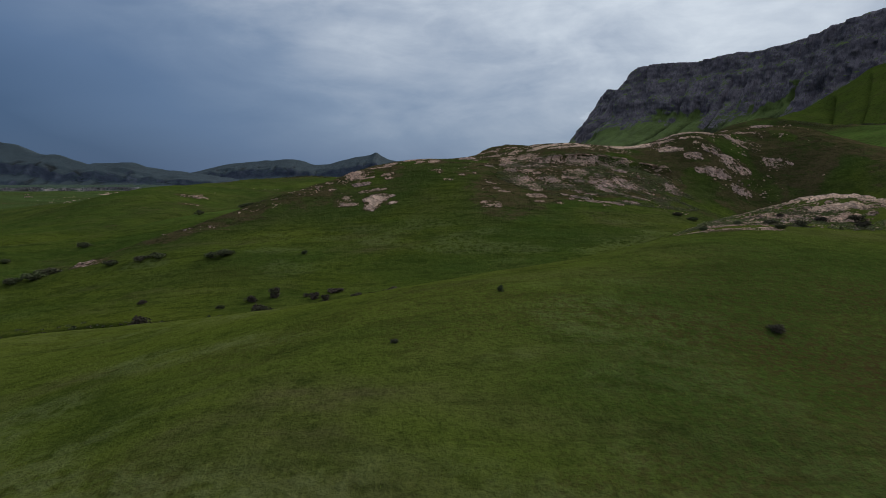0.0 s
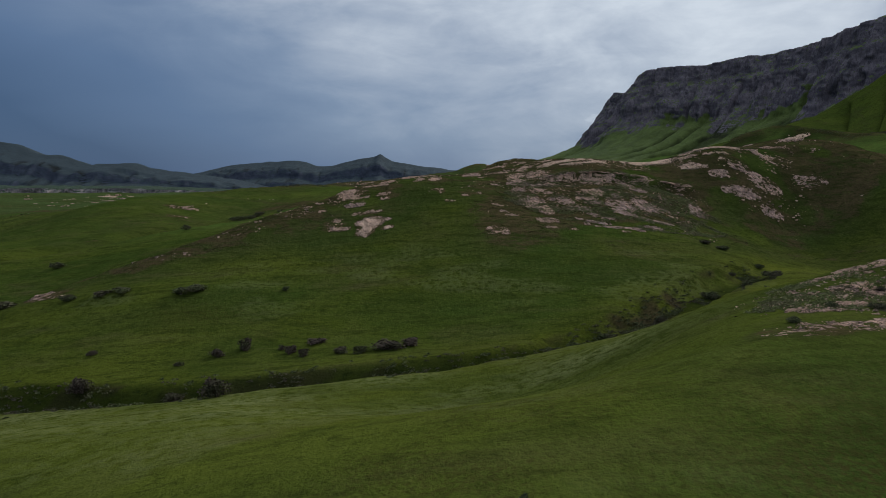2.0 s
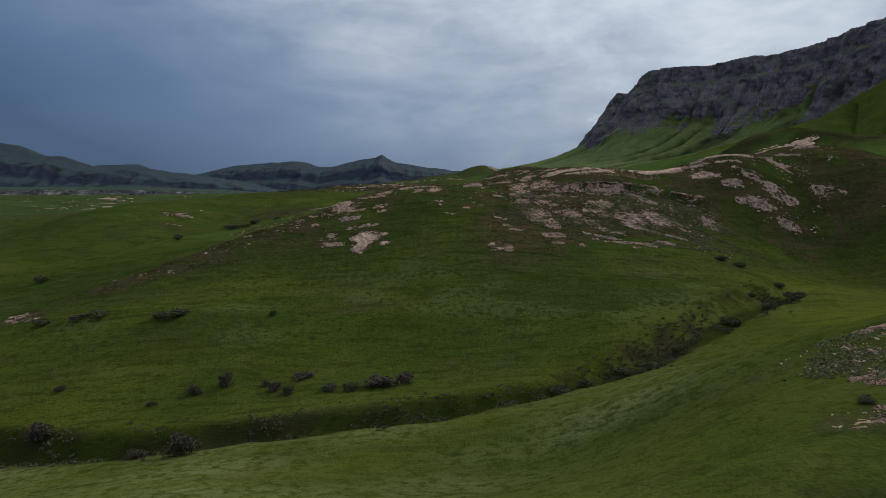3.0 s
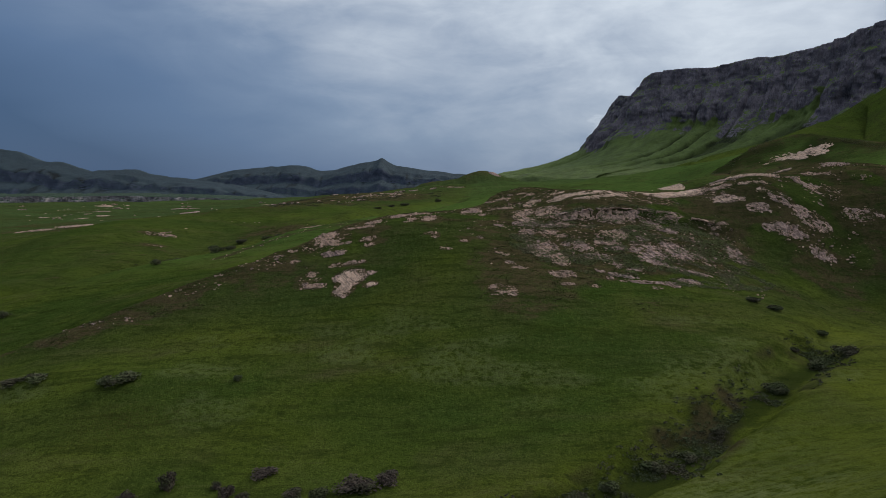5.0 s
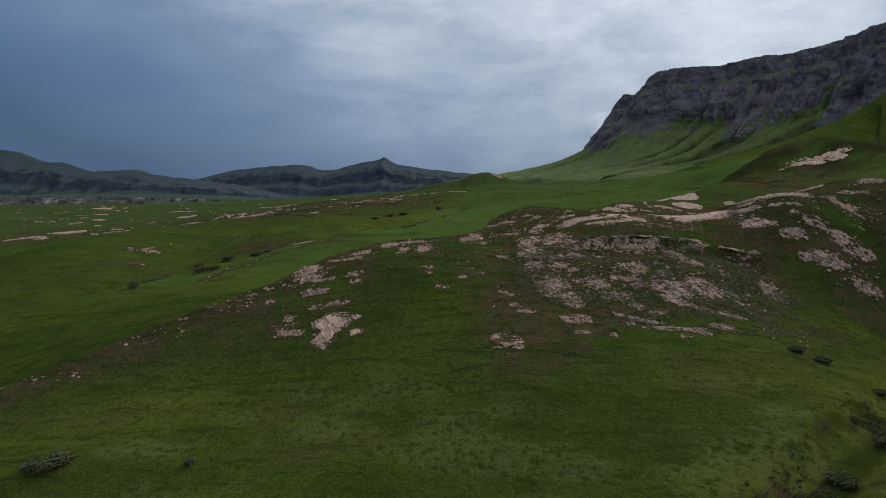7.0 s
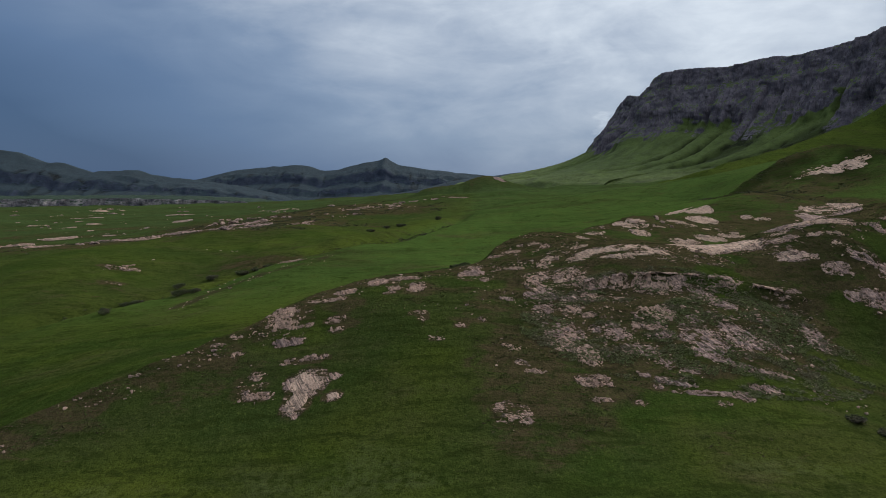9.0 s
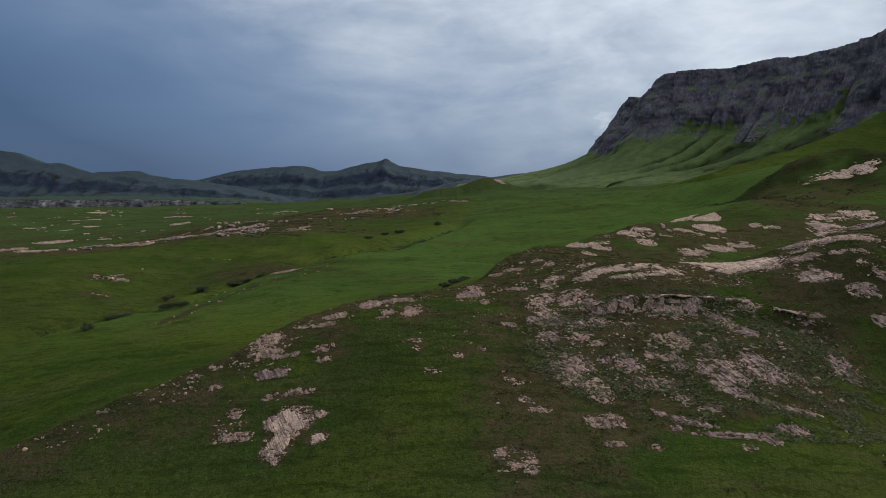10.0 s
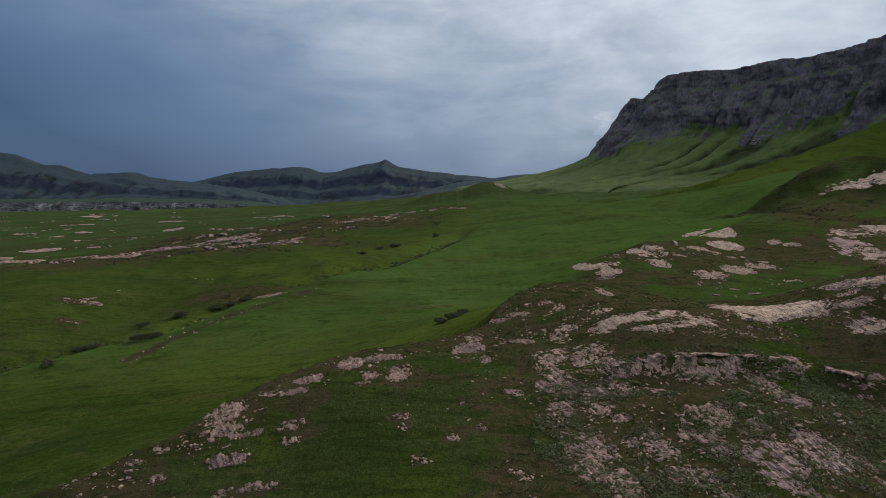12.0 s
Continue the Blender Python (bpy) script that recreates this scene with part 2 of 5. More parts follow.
rocks("broken sandstone ledges along the spur crest", [(-23.6, 171.6, 1.8, 1.6), (-25, 170, 1.4, 1), (-23.3, 168.1, 2.3, 0.7), (-20.9, 167.1, 1.1, 0.4), (-18.9, 167.4, 0.9, 0.4), (-21, 164, 2.2, 0.7), (-22, 163.4, 0.9, 0.4), (-29.6, 166, 0.9, 0.4), (-18.8, 159.9, 2.5, 0.4), (-15.9, 160, 1.5, 0.4), (-24, 157.4, 0.8, 0.7), (-22.4, 155.6, 0.7, 0.4), (-22.7, 153.6, 1.8, 0.6), (-24.7, 154.4, 0.6, 0.4), (-28.3, 162.1, 0.8, 0.4), (-14.6, 167.7, 1.4, 0.7), (-14.1, 165.4, 1.1, 0.4), (-38.5, 165, 0.9, 0.4), (-31.7, 164.2, 1.0, 0.3), (-42.3, 159.1, 0.9, 0.3), (-38.6, 161.6, 0.8, 0.4)],
      [(-23, 168, 5.0, 4.5, 6, 46), (-23.5, 155.6, 3, 3.6, 2, 34), (-34, 163.6, 5, 2, 2, 40), (-47.5, 156.1, 8, 2, 2, 44), (-62, 148, 8, 1.8, 1, 30)], 11, 0.45, "sand", 0.1)
rocks("pale ledges of sandstone capping the grassy spur", [(-14.4, 176.6, 1.5, 0.7), (-15.9, 173.8, 1.7, 0.5), (-19.3, 174, 1.2, 0.5), (-9.3, 180.3, 1.6, 1.5), (-6.1, 175.9, 0.9, 0.9), (-2.6, 176.1, 1.3, 1.6), (-5, 181.7, 2.4, 0.9), (-6.8, 174.1, 0.9, 0.3), (7.2, 185.6, 1.9, 1.6), (9.2, 181.6, 0.7, 0.8), (5.4, 184.2, 0.9, 0.8), (7.6, 189, 1.3, 0.8), (15.2, 196.8, 1.7, 0.8), (12, 195.1, 1.3, 0.8), (20.2, 199.7, 1.1, 1.1), (21.9, 196.9, 0.9, 1.4)],
      [(-6, 179.6, 7, 3.0, 3, 70), (7.6, 182.6, 3.4, 2.6, 2, 70), (-16, 175.4, 5, 2, 2, 50), (15, 188, 6, 2.2, 3, 54)], 13, 0.4, "sand", 0.1)
rocks("small cluster of pale stones on the grass slope", [(10.9, 145.4, 0.8, 0.4), (9.5, 147.4, 0.5, 0.4), (12.3, 145.3, 0.6, 0.4)], [(11.2, 146, 2.4, 2.6, 2, 34)], 17, 0.35, "sand", 0.1)
rocks("few scattered stones in the heather", [(-1.7, 167.4, 1.3, 0.5), (-0.9, 165.9, 0.5, 0.4), (4.8, 164.2, 0.7, 0.4), (1.2, 161.1, 0.9, 0.4), (8.3, 166.2, 0.4, 0.4), (11.5, 159.8, 0.7, 0.4), (13.3, 156.2, 0.8, 0.5), (14.7, 154.5, 1.2, 0.4), (12.6, 159.3, 0.7, 0.4)], [(0, 166.4, 6, 5, 0, 16), (10, 172, 6, 6, 3, 26), (13, 157.5, 4, 5, 0, 18)], 19, 0.3, "sand", 0.2)
rocks("bright broken stones at the foot of the rock face", [(22.1, 153.2, 1.7, 0.7), (23.9, 154.5, 0.9, 0.4), (22.8, 149.8, 1.2, 0.4), (27.7, 149.8, 0.6, 0.4)], [(22.6, 153.6, 2.6, 1.2, 2, 26)], 20, 0.4, "sand", 0.1)
UPPER_FACE = [(17.6, 179.3, 1.5, 3), (20.2, 185.8, 1.3, 1.5), (23.9, 180.9, 2.5, 1.7), (25.7, 178, 1.6, 1.3), (18.2, 174.4, 2.4, 1.2), (21.4, 173.7, 3.2, 0.8), (18, 170.5, 1.5, 1.3), (22.4, 170.5, 1.5, 1.1), (24.8, 168.9, 1.1, 0.6), (28.5, 177.8, 1.2, 0.5), (31.5, 177.9, 2.2, 0.7), (26.5, 174.4, 1.4, 1.2), (38, 177, 3.5, 1.4), (34.1, 170.1, 1.2, 1), (36.9, 170.2, 1.5, 1.4), (20.1, 164.5, 2.8, 1.6), (19.3, 161.9, 1.8, 1.1), (21.5, 160.4, 2.7, 1), (23, 158.3, 1.5, 1.3), (28.1, 165.1, 1.6, 1.8), (33.8, 166.5, 2.3, 0.6), (25.2, 165.4, 0.8, 0.9)]
LOWER_FACE = [(31.3, 161, 2.2, 1), (41.1, 164.0, 3.2, 2.9), (47.4, 166.0, 3.5, 2.6), (61.4, 170.8, 2.4, 2.7), (33.9, 154.8, 2.4, 0.6), (37.7, 153, 4.2, 0.4), (42.3, 153.2, 1.1, 0.8), (46.1, 155.4, 1.9, 0.7), (47.5, 159.5, 3.8, 0.5), (36.9, 157.4, 1.9, 0.6), (33.9, 158.4, 1.1, 0.8), (38.8, 151.2, 0.8, 0.4), (29.9, 155.8, 0.8, 0.4), (31.1, 153.4, 0.7, 0.4), (45.3, 176.2, 2, 1.7), (47.7, 174.1, 2.4, 1.1)]
rocks("pinkish broken sandstone on the upper rock face", UPPER_FACE, [(20, 172, 5, 8, 12, 90), (27, 168, 7, 9, 16, 90), (36, 171, 7, 6, 10, 70)], 23, 0.34, "sand", 0.35)
rocks("grey streaked slabs of the lower rock face", LOWER_FACE, [(38, 162, 9, 6, 12, 60), (50, 168, 9, 8, 16, 70), (60, 175, 6, 5, 8, 30), (56, 157, 6, 3.4, 2, 60)], 24, 0.3, "streaked", 0.8)
rocks("broad pale sandstone pavement on the spur top", [(56.5, 194.5, 6.4, 3), (50, 193.7, 3.9, 5.4), (52.9, 192.4, 3.2, 2.7), (30.5, 188.2, 3.7, 1.1), (35.6, 188.1, 4.6, 1.6), (39.7, 186.2, 3.5, 1.3), (36.9, 184.6, 3.5, 0.7), (27.4, 187.1, 2.5, 0.8), (32.3, 184.6, 2.3, 0.7), (21.6, 188.5, 1.5, 0.9), (66.2, 192.1, 2.5, 0.8), (66.5, 186.7, 3.3, 0.7), (65.3, 187.8, 1.7, 0.5), (60.8, 191.8, 1.1, 0.8), (31.7, 207.3, 1.1, 3)],
      [(40, 186, 16, 3.6, 24, 60), (22, 192, 7, 5, 10, 70), (22, 181, 6, 2.6, 10, 40), (64, 192, 7, 5, 8, 24)], 29, 0.4, "cream", 0.15)
rocks("dark heathery slope with tilted sandstone ledges", [(81.3, 202, 3.3, 1.4), (92.8, 194.8, 3.8, 1.8), (84.4, 184.7, 4.0, 1.8), (76.6, 180.4, 4.6, 1.1), (78.4, 187.6, 2.7, 1.1), (95, 202.7, 3.0, 0.8), (83.4, 177.5, 2.5, 1.0), (103.6, 208.8, 2.9, 1.1), (98.7, 189.1, 4, 1.2), (72.2, 184.3, 2.4, 1.0)],
        [(85.6, 190.2, 13, 12, 12, 130), (103.4, 205.1, 11, 7, 6, 40), (83.7, 178.9, 11, 4, 4, 60)], 31, 0.35, "streaked", 0.9)
rocks("pale rock shelves on the next rise", [(68.3, 304, 5.2, 5.2), (50.3, 282.7, 1.8, 4.1), (49.8, 290.6, 5.3, 2.2), (44.9, 294.2, 2.2, 3.5), (99.7, 318, 4.8, 4.4), (87.6, 311.5, 3.0, 2.2), (104, 353.8, 5.2, 4.2), (81.3, 283.6, 4.6, 2.4), (92.2, 290.6, 4.5, 3.2), (101.8, 295.7, 3.8, 3.2), (118.7, 321.9, 1.9, 1.5), (123.3, 318.6, 2.6, 1.5), (68.6, 291.8, 2.7, 3.5), (103.3, 334, 5.4, 5), (50.8, 283.4, 3.4, 1.8), (46.8, 290.8, 4, 1.6)],
      [(66, 300, 12, 6, 14, 60), (95, 306, 14, 8, 16, 40), (88.1, 276, 16, 7, 12, 30)], 37, 0.6, "cream", 0.2)
rocks("grey wet-looking slickrock below the dark hillside", [(143.6, 311, 7.2, 15.8), (91.9, 219.4, 3.5, 5.7), (70.4, 199.8, 3.1, 4.4)], [(140, 308, 12, 8, 8, 10)], 38, 0.5, "streaked", 0.9)
rocks("bare pale rock on the dark hillside", [(156.4, 330.8, 11, 3.6), (166, 338, 6, 3.4), (202.9, 409.5, 13, 3.5), (216.3, 412.4, 8, 2.2), (190, 408.8, 5, 2), (76.3, 197.9, 6.1, 1.5), (74.1, 191.8, 3.2, 0.4), (75.1, 189.5, 1.1, 0.5), (72.4, 185, 1.3, 0.4)], [(202.9, 409.5, 26, 8, 14, 8), (156, 331, 14, 6, 14, 10)], 41, 0.8, "cream", 0.3)
shelf = [(-48.5, 560.6, 9, 3.5), (-82, 389.7, 6.4, 3.5), (-86, 440, 5, 3), (-128, 364, 6, 2.5), (-116.6, 293.1, 7, 1.6), (-52.2, 284.8, 4.6, 2.6), (-110.4, 278.2, 4, 1.1), (6.6, 586.8, 8, 3), (-70.4, 544.3, 8, 3.4), (-104, 400, 6, 2), (-61, 555.2, 7, 2)]
rocks("low sandstone shelves stepping across the far meadow", shelf, [(-55.7, 553.2, 30, 14, 26, 90), (-93, 413.5, 20, 18, 34, 120), (-126, 362, 12, 8, 16, 6), (-76.2, 277.8, 16, 2.5, 3, 16), (-117.3, 292.7, 12, 3, 6, 8), (-0.1, 583.8, 26, 8, 12, 4)], 43, 1.2, None, 0.25)
bluff = [(-146.3, 497.4, 15, 3.5), (-166.2, 464.6, 12, 3.5), (-190, 452, 12, 3.5), (-225, 470, 12, 3.5), (-255, 500, 12, 3.5), (-123.3, 467.4, 10, 4), (-157, 518.4, 12, 4), (-290, 517, 13, 4), (-340, 611, 15, 6), (-330, 540, 14, 4)]
rocks("long broken bluff of grey sandstone at the plateau edge", bluff, [(-146.4, 490, 30, 26, 70, 230), (-191.8, 465.5, 30, 14, 44, 110), (-260, 500, 36, 14, 36, 40), (-330, 560, 40, 30, 24, 4)], 47, 2.2, None, 0.5)
flats = [(-405, 810, 20, 6), (-304, 780, 9, 7), (-243, 930, 18, 6), (-582, 1125, 26, 8), (-496, 820, 12, 5), (-291, 612, 8, 4), (-430, 760, 14, 5), (-350, 700, 14, 5), (-520, 960, 20, 7), (-380, 950, 18, 6)]
rocks("scattered pale rock shelves on the flat green plateau", flats, [(-420, 790, 110, 80, 40, 0), (-330, 680, 60, 50, 24, 0), (-260, 900, 90, 60, 20, 0), (-540, 1050, 110, 90, 26, 0)], 53, 1.2, "sand", 0.5)
rocks("small rock shelf beside bushes above the stream", [(-78.9, 137.6, 2.4, 1.6), (-73.7, 134.1, 1.8, 0.8)], [(-77.2, 136.4, 4, 2, 6, 16)], 59, 0.4, None, 0.3)
rocks("rocky shoulder of a small grassy knoll", [(58, 874, 4, 5), (62, 868, 2.5, 4)], [(58, 872, 12, 9, 9, 0)], 61, 1.2, "streaked")

rocks("rubble and low ledges strewn along the spur crest", [], [(x, y - 2.4, 7, 2.2, 2, 30) for x, y in SPUR_CREST[2:10]], 67, 0.45, None, 0.25)


def rock_at(x, y):
    """How much bare rock shows, from 0 to 1, before its ragged edge."""
    best = np.full(np.shape(x), -1.0)
    for _, slabs, spots, _, thick, stone, streaked in OUTCROPS:
        for group, most, gain in ((slabs, 0.34 if stone in ("pale", "cream") and thick > 0.2 else 0.26, 0.9), (spots, 0.31, 0.62)):
            for cx, cy, a, b, *n in group:
                a, b = a * (1.25 if not n else 1.05) + 0.4, b * (1.25 if not n else 1.05) + 0.4
                near = np.nonzero((np.abs(x - cx) < a) & (np.abs(y - cy) < b))[0]
                if len(near):
                    g = gain * (1 - ((x[near] - cx) / a) ** 2 - ((y[near] - cy) / b) ** 2)
                    if n:
                        g = np.minimum(g, min(most, 1.1 * n[0] / (a * b) - 0.1))
                    best[near] = np.maximum(best[near], np.minimum(g, most))
    wave = fractal(x / 9, y / 5, 2, 19)
    out = np.where(best > 0, np.clip(0.46 + 1.05 * (best - 0.33) + 0.16 * wave, 0, 1) * step(0.0, 0.10, best), 0)
    edge = np.array(CAP_ROCK[::-1], float)
    below = np.interp(x, edge[:, 0], edge[:, 1]) - y + 1.2 * wave
    under = step(-2.4, -1.3, below) * step(3.0, 1.2, below) * step(23, 26, x) * step(67, 62, x)
    out = np.maximum(out, under * (0.40 + 0.35 * grain(x / 3, y / 2, 87)))
    return out, np.clip(best / 0.2, 0, 1)


def graded(lo, hi, a, b, fine, growth=1.06):
    """Even steps from a to b, growing ones out to lo and hi."""
    mid = list(np.arange(a, b, fine))
    up, s = [], fine
    v = mid[-1]
    while v < hi:
        s = min(s * growth, 90)
        v += s
        up.append(v)
    down, s, v = [], fine, a
    while v > lo:
        s = min(s * growth, 90)
        v -= s
        down.append(v)
    return np.array(down[::-1] + mid + up)


# ---- materials ----
def shader(name, rough=0.9, spec=0.2):
    m = bpy.data.materials.new(name)
    m.use_nodes = True
    b = m.node_tree.nodes["Principled BSDF"]
    b.inputs["Roughness"].default_value = rough
    b.inputs["Specular IOR Level"].default_value = spec
    return m, m.node_tree.nodes, m.node_tree.links, b


def tex_noise(nodes, links, vec, scale, detail=4, rough=0.55, distortion=0.0):
    n = nodes.new("ShaderNodeTexNoise")
    n.inputs["Scale"].default_value, n.inputs["Detail"].default_value = scale, detail
    n.inputs["Roughness"].default_value, n.inputs["Distortion"].default_value = rough, distortion
    links.new(vec, n.inputs["Vector"])
    return n.outputs["Fac"]


def band(nodes, links, value, lo, hi, to_lo=0.0, to_hi=1.0):
    n = nodes.new("ShaderNodeMapRange")
    n.interpolation_type = "SMOOTHSTEP"
    for i, v in enumerate((lo, hi, to_lo, to_hi)):
        n.inputs[i + 1].default_value = v
    links.new(value, n.inputs[0])
    return n.outputs[0]


def blend(nodes, links, fac, a, b, mode="MIX"):
    n = nodes.new("ShaderNodeMix")
    n.data_type, n.blend_type = "RGBA", mode
    if isinstance(fac, float):
        n.inputs[0].default_value = fac
    else:
        links.new(fac, n.inputs[0])
    for i, v in ((6, a), (7, b)):
        if isinstance(v, tuple):
            n.inputs[i].default_value = (*v, 1)
        else:
            links.new(v, n.inputs[i])
    return n.outputs[2]


def product(nodes, links, a, b):
    n = nodes.new("ShaderNodeMath")
    n.operation = "MULTIPLY"
    for i, v in enumerate((a, b)):
        if isinstance(v, float):
            n.inputs[i].default_value = v
        else:
            links.new(v, n.inputs[i])
    return n.outputs[0]


def relief(nodes, links, bsdf, value, strength, distance):
    n = nodes.new("ShaderNodeBump")
    n.inputs["Strength"].default_value, n.inputs["Distance"].default_value = strength, distance
    links.new(value, n.inputs["Height"])
    links.new(n.outputs[0], bsdf.inputs["Normal"])


def attribute(nodes, name):
    n = nodes.new("ShaderNodeAttribute")
    n.attribute_name = name
    return n.outputs["Fac"]


def stone_colour(n, l, pos, light, dark, streak, seed, turf=0.57):
    """Colour and relief of weathered sandstone: blotches, run-off streaks, pits and rusty stains."""
    # run-off lines follow the dip of the face: fine across it, long down it
    axes = n.new("ShaderNodeCombineXYZ")
    for k, axis in enumerate(((1.9, 1.16, 0.0), (0.34, -0.52, 1.75), (0.062, -0.103, -0.043))):
        dot = n.new("ShaderNodeVectorMath")
        dot.operation = "DOT_PRODUCT"
        dot.inputs[1].default_value = axis
        l.new(pos, dot.inputs[0])
        l.new(dot.outputs["Value"], axes.inputs[k])
    run = n.new("ShaderNodeMapping")
    run.inputs["Location"].default_value = (seed, seed * 2.0, 0)
    l.new(axes.outputs[0], run.inputs[0])
    streaks = tex_noise(n, l, run.outputs[0], 1.5, 5, 0.72, 0.15)
    blotch = tex_noise(n, l, pos, 0.45, 6, 0.68, 0.6)
    pits = tex_noise(n, l, pos, 3.2, 6, 0.75)
    wide = tex_noise(n, l, pos, 0.07, 3, 0.5)
    col = blend(n, l, band(n, l, blotch, 0.30, 0.66), dark, light)
    col = blend(n, l, band(n, l, streaks, 0.42, 0.56, streak, 0.0), col, (0.125, 0.098, 0.102))
    col = blend(n, l, band(n, l, streaks, 0.56, 0.68, 0.0, streak * 0.7), col, tuple(min(0.6, v * 1.35) for v in light))
    col = blend(n, l, band(n, l, pits, 0.32, 0.47, 0.6, 0.0), col, (0.110, 0.080, 0.062))
    col = blend(n, l, band(n, l, wide, 0.52, 0.70, 0.0, 0.35), col, (0.30, 0.20, 0.15))
    # joints, and turf and lichen that has taken hold in the hollows
    joint = tex_noise(n, l, run.outputs[0], 0.55, 6, 0.6, 0.5)
    col = blend(n, l, product(n, l, band(n, l, joint, 0.455, 0.495, 0.0, 0.8), band(n, l, joint, 0.505, 0.545, 1.0, 0.0)), col, (0.075, 0.062, 0.055))
    grown = tex_noise(n, l, pos, 0.95, 8, 0.72, 0.4)
    col = blend(n, l, band(n, l, grown, turf, turf + 0.035, 0.0, 0.92), col, blend(n, l, band(n, l, pits, 0.4, 0.6), (0.040, 0.046, 0.018), (0.078, 0.072, 0.034)))
    mix = n.new("ShaderNodeMath")
    mix.operation = "ADD"
    l.new(pits, mix.inputs[0])
    l.new(product(n, l, streaks, 1.2), mix.inputs[1])
    return col, mix.outputs[0]


def grass_material():
    m, n, l, b = shader("meadow_grass", 1.0, 0.0)
    pos = n.new("ShaderNodeNewGeometry").outputs["Position"]
    broad = tex_noise(n, l, pos, 0.022, 4, 0.55, 0.6)
    patch = tex_noise(n, l, pos, 0.12, 5, 0.62, 0.5)
    clump = tex_noise(n, l, pos, 0.9, 5, 0.7)
    rank = band(n, l, attribute(n, "grazed"), 0.0, 1.0, 1.0, 0.62)
    blade = tex_noise(n, l, pos, 5.0, 3, 0.7)
    col = blend(n, l, band(n, l, broad, 0.35, 0.68), (0.064, 0.079, 0.0110), (0.092, 0.107, 0.0165))
    # fresher green; behind the crest its brightness paints in a patch of sun
    col = blend(n, l, product(n, l, attribute(n, "lush_sunlit"), 0.85), col, (0.065, 0.115, 0.026))
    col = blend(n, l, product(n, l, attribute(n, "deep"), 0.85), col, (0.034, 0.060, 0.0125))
    col = blend(n, l, band(n, l, patch, 0.50, 0.74, 0.0, 0.6), col, (0.084, 0.098, 0.021))
    drift = n.new("ShaderNodeMapping")
    drift.inputs["Scale"].default_value = (0.45, 1.0, 1.0)
    l.new(pos, drift.inputs[0])
    tan = tex_noise(n, l, drift.outputs[0], 0.075, 6, 0.66, 0.8)
    col = blend(n, l, band(n, l, tan, 0.50, 0.68, 0.0, 0.5), col, (0.080, 0.076, 0.028))
    col = blend(n, l, band(n, l, tan, 0.62, 0.74, 0.0, 0.45), col, (0.086, 0.066, 0.036))
    # cooler green with distance, standing in for haze over the ground
    col = blend(n, l, product(n, l, attribute(n, "far_haze"), 0.7), col, (0.056, 0.088, 0.036))
    shade = tex_noise(n, l, drift.outputs[0], 0.03, 5, 0.6, 0.5)
    col = blend(n, l, band(n, l, shade, 0.38, 0.54, 0.4, 0.0), col, (0.028, 0.046, 0.013))
    col = blend(n, l, band(n, l, patch, 0.28, 0.46, 0.55, 0.0), col, (0.024, 0.038, 0.008))
    moor = n.new("ShaderNodeMath")
    moor.operation = "MULTIPLY_ADD"
    l.new(tex_noise(n, l, drift.outputs[0], 0.34, 7, 0.68, 0.4), moor.inputs[0])
    moor.inputs[1].default_value = 2.6
    l.new(attribute(n, "heath"), moor.inputs[2])
    col = blend(n, l, product(n, l, attribute(n, "heath"), 0.8), col, (0.050, 0.056, 0.020))
    col = blend(n, l, product(n, l, band(n, l, attribute(n, "heath"), 0.02, 0.15), band(n, l, moor.outputs[0], 1.95, 2.30, 0.0, 0.62)), col, (0.092, 0.054, 0.036))
    # dark clump and tuft noise: small shadows between tufts, put into the colour
    col = blend(n, l, product(n, l, rank, band(n, l, clump, 0.34, 0.50, 0.55, 0.0)), col, (0.016, 0.026, 0.006))
    tuft = tex_noise(n, l, pos, 2.6, 4, 0.62, 0.3)
    col = blend(n, l, product(n, l, rank, band(n, l, tuft, 0.36, 0.50, 0.4, 0.0)), col, (0.016, 0.025, 0.006))
    col = blend(n, l, product(n, l, rank, band(n, l, tuft, 0.55, 0.70, 0.0, 0.4)), col, (0.120, 0.138, 0.030))
    tread = n.new("ShaderNodeMapping")
    tread.inputs["Scale"].default_value = (0.22, 1.0, 1.3)
    l.new(pos, tread.inputs[0])
    steps = tex_noise(n, l, tread.outputs[0], 0.6, 6, 0.68, 0.5)
    col = blend(n, l, product(n, l, rank, band(n, l, steps, 0.38, 0.50, 0.6, 0.0)), col, (0.024, 0.032, 0.008))
    col = blend(n, l, product(n, l, rank, band(n, l, steps, 0.58, 0.68, 0.0, 0.3)), col, (0.096, 0.100, 0.032))
    col = blend(n, l, product(n, l, attribute(n, "pale"), band(n, l, clump, 0.38, 0.60)), col, (0.135, 0.152, 0.058))
    col = blend(n, l, attribute(n, "earth"), col, (0.050, 0.036, 0.022))
    # near-black green along the stream and on two slopes
    col = blend(n, l, product(n, l, attribute(n, "dark_turf"), band(n, l, clump, 0.25, 0.45, 1.0, 0.7)), col, (0.014, 0.021, 0.006))
    col = blend(n, l, product(n, l, rank, band(n, l, blade, 0.32, 0.52, 0.55, 0.0)), col, (0.017, 0.026, 0.006))
    col = blend(n, l, product(n, l, attribute(n, "worn"), band(n, l, tex_noise(n, l, pos, 3.4, 5, 0.65, 0.3), 0.44, 0.60, 0.1, 0.8)), col, (0.046, 0.033, 0.013))
    stone, pits = stone_colour(n, l, pos, (0.74, 0.490, 0.385), (0.40, 0.260, 0.210), 0.7, 3.0, 0.60)
    ragged = n.new("ShaderNodeMath")
    ragged.operation = "MULTIPLY_ADD"
    lay = n.new("ShaderNodeMapping")
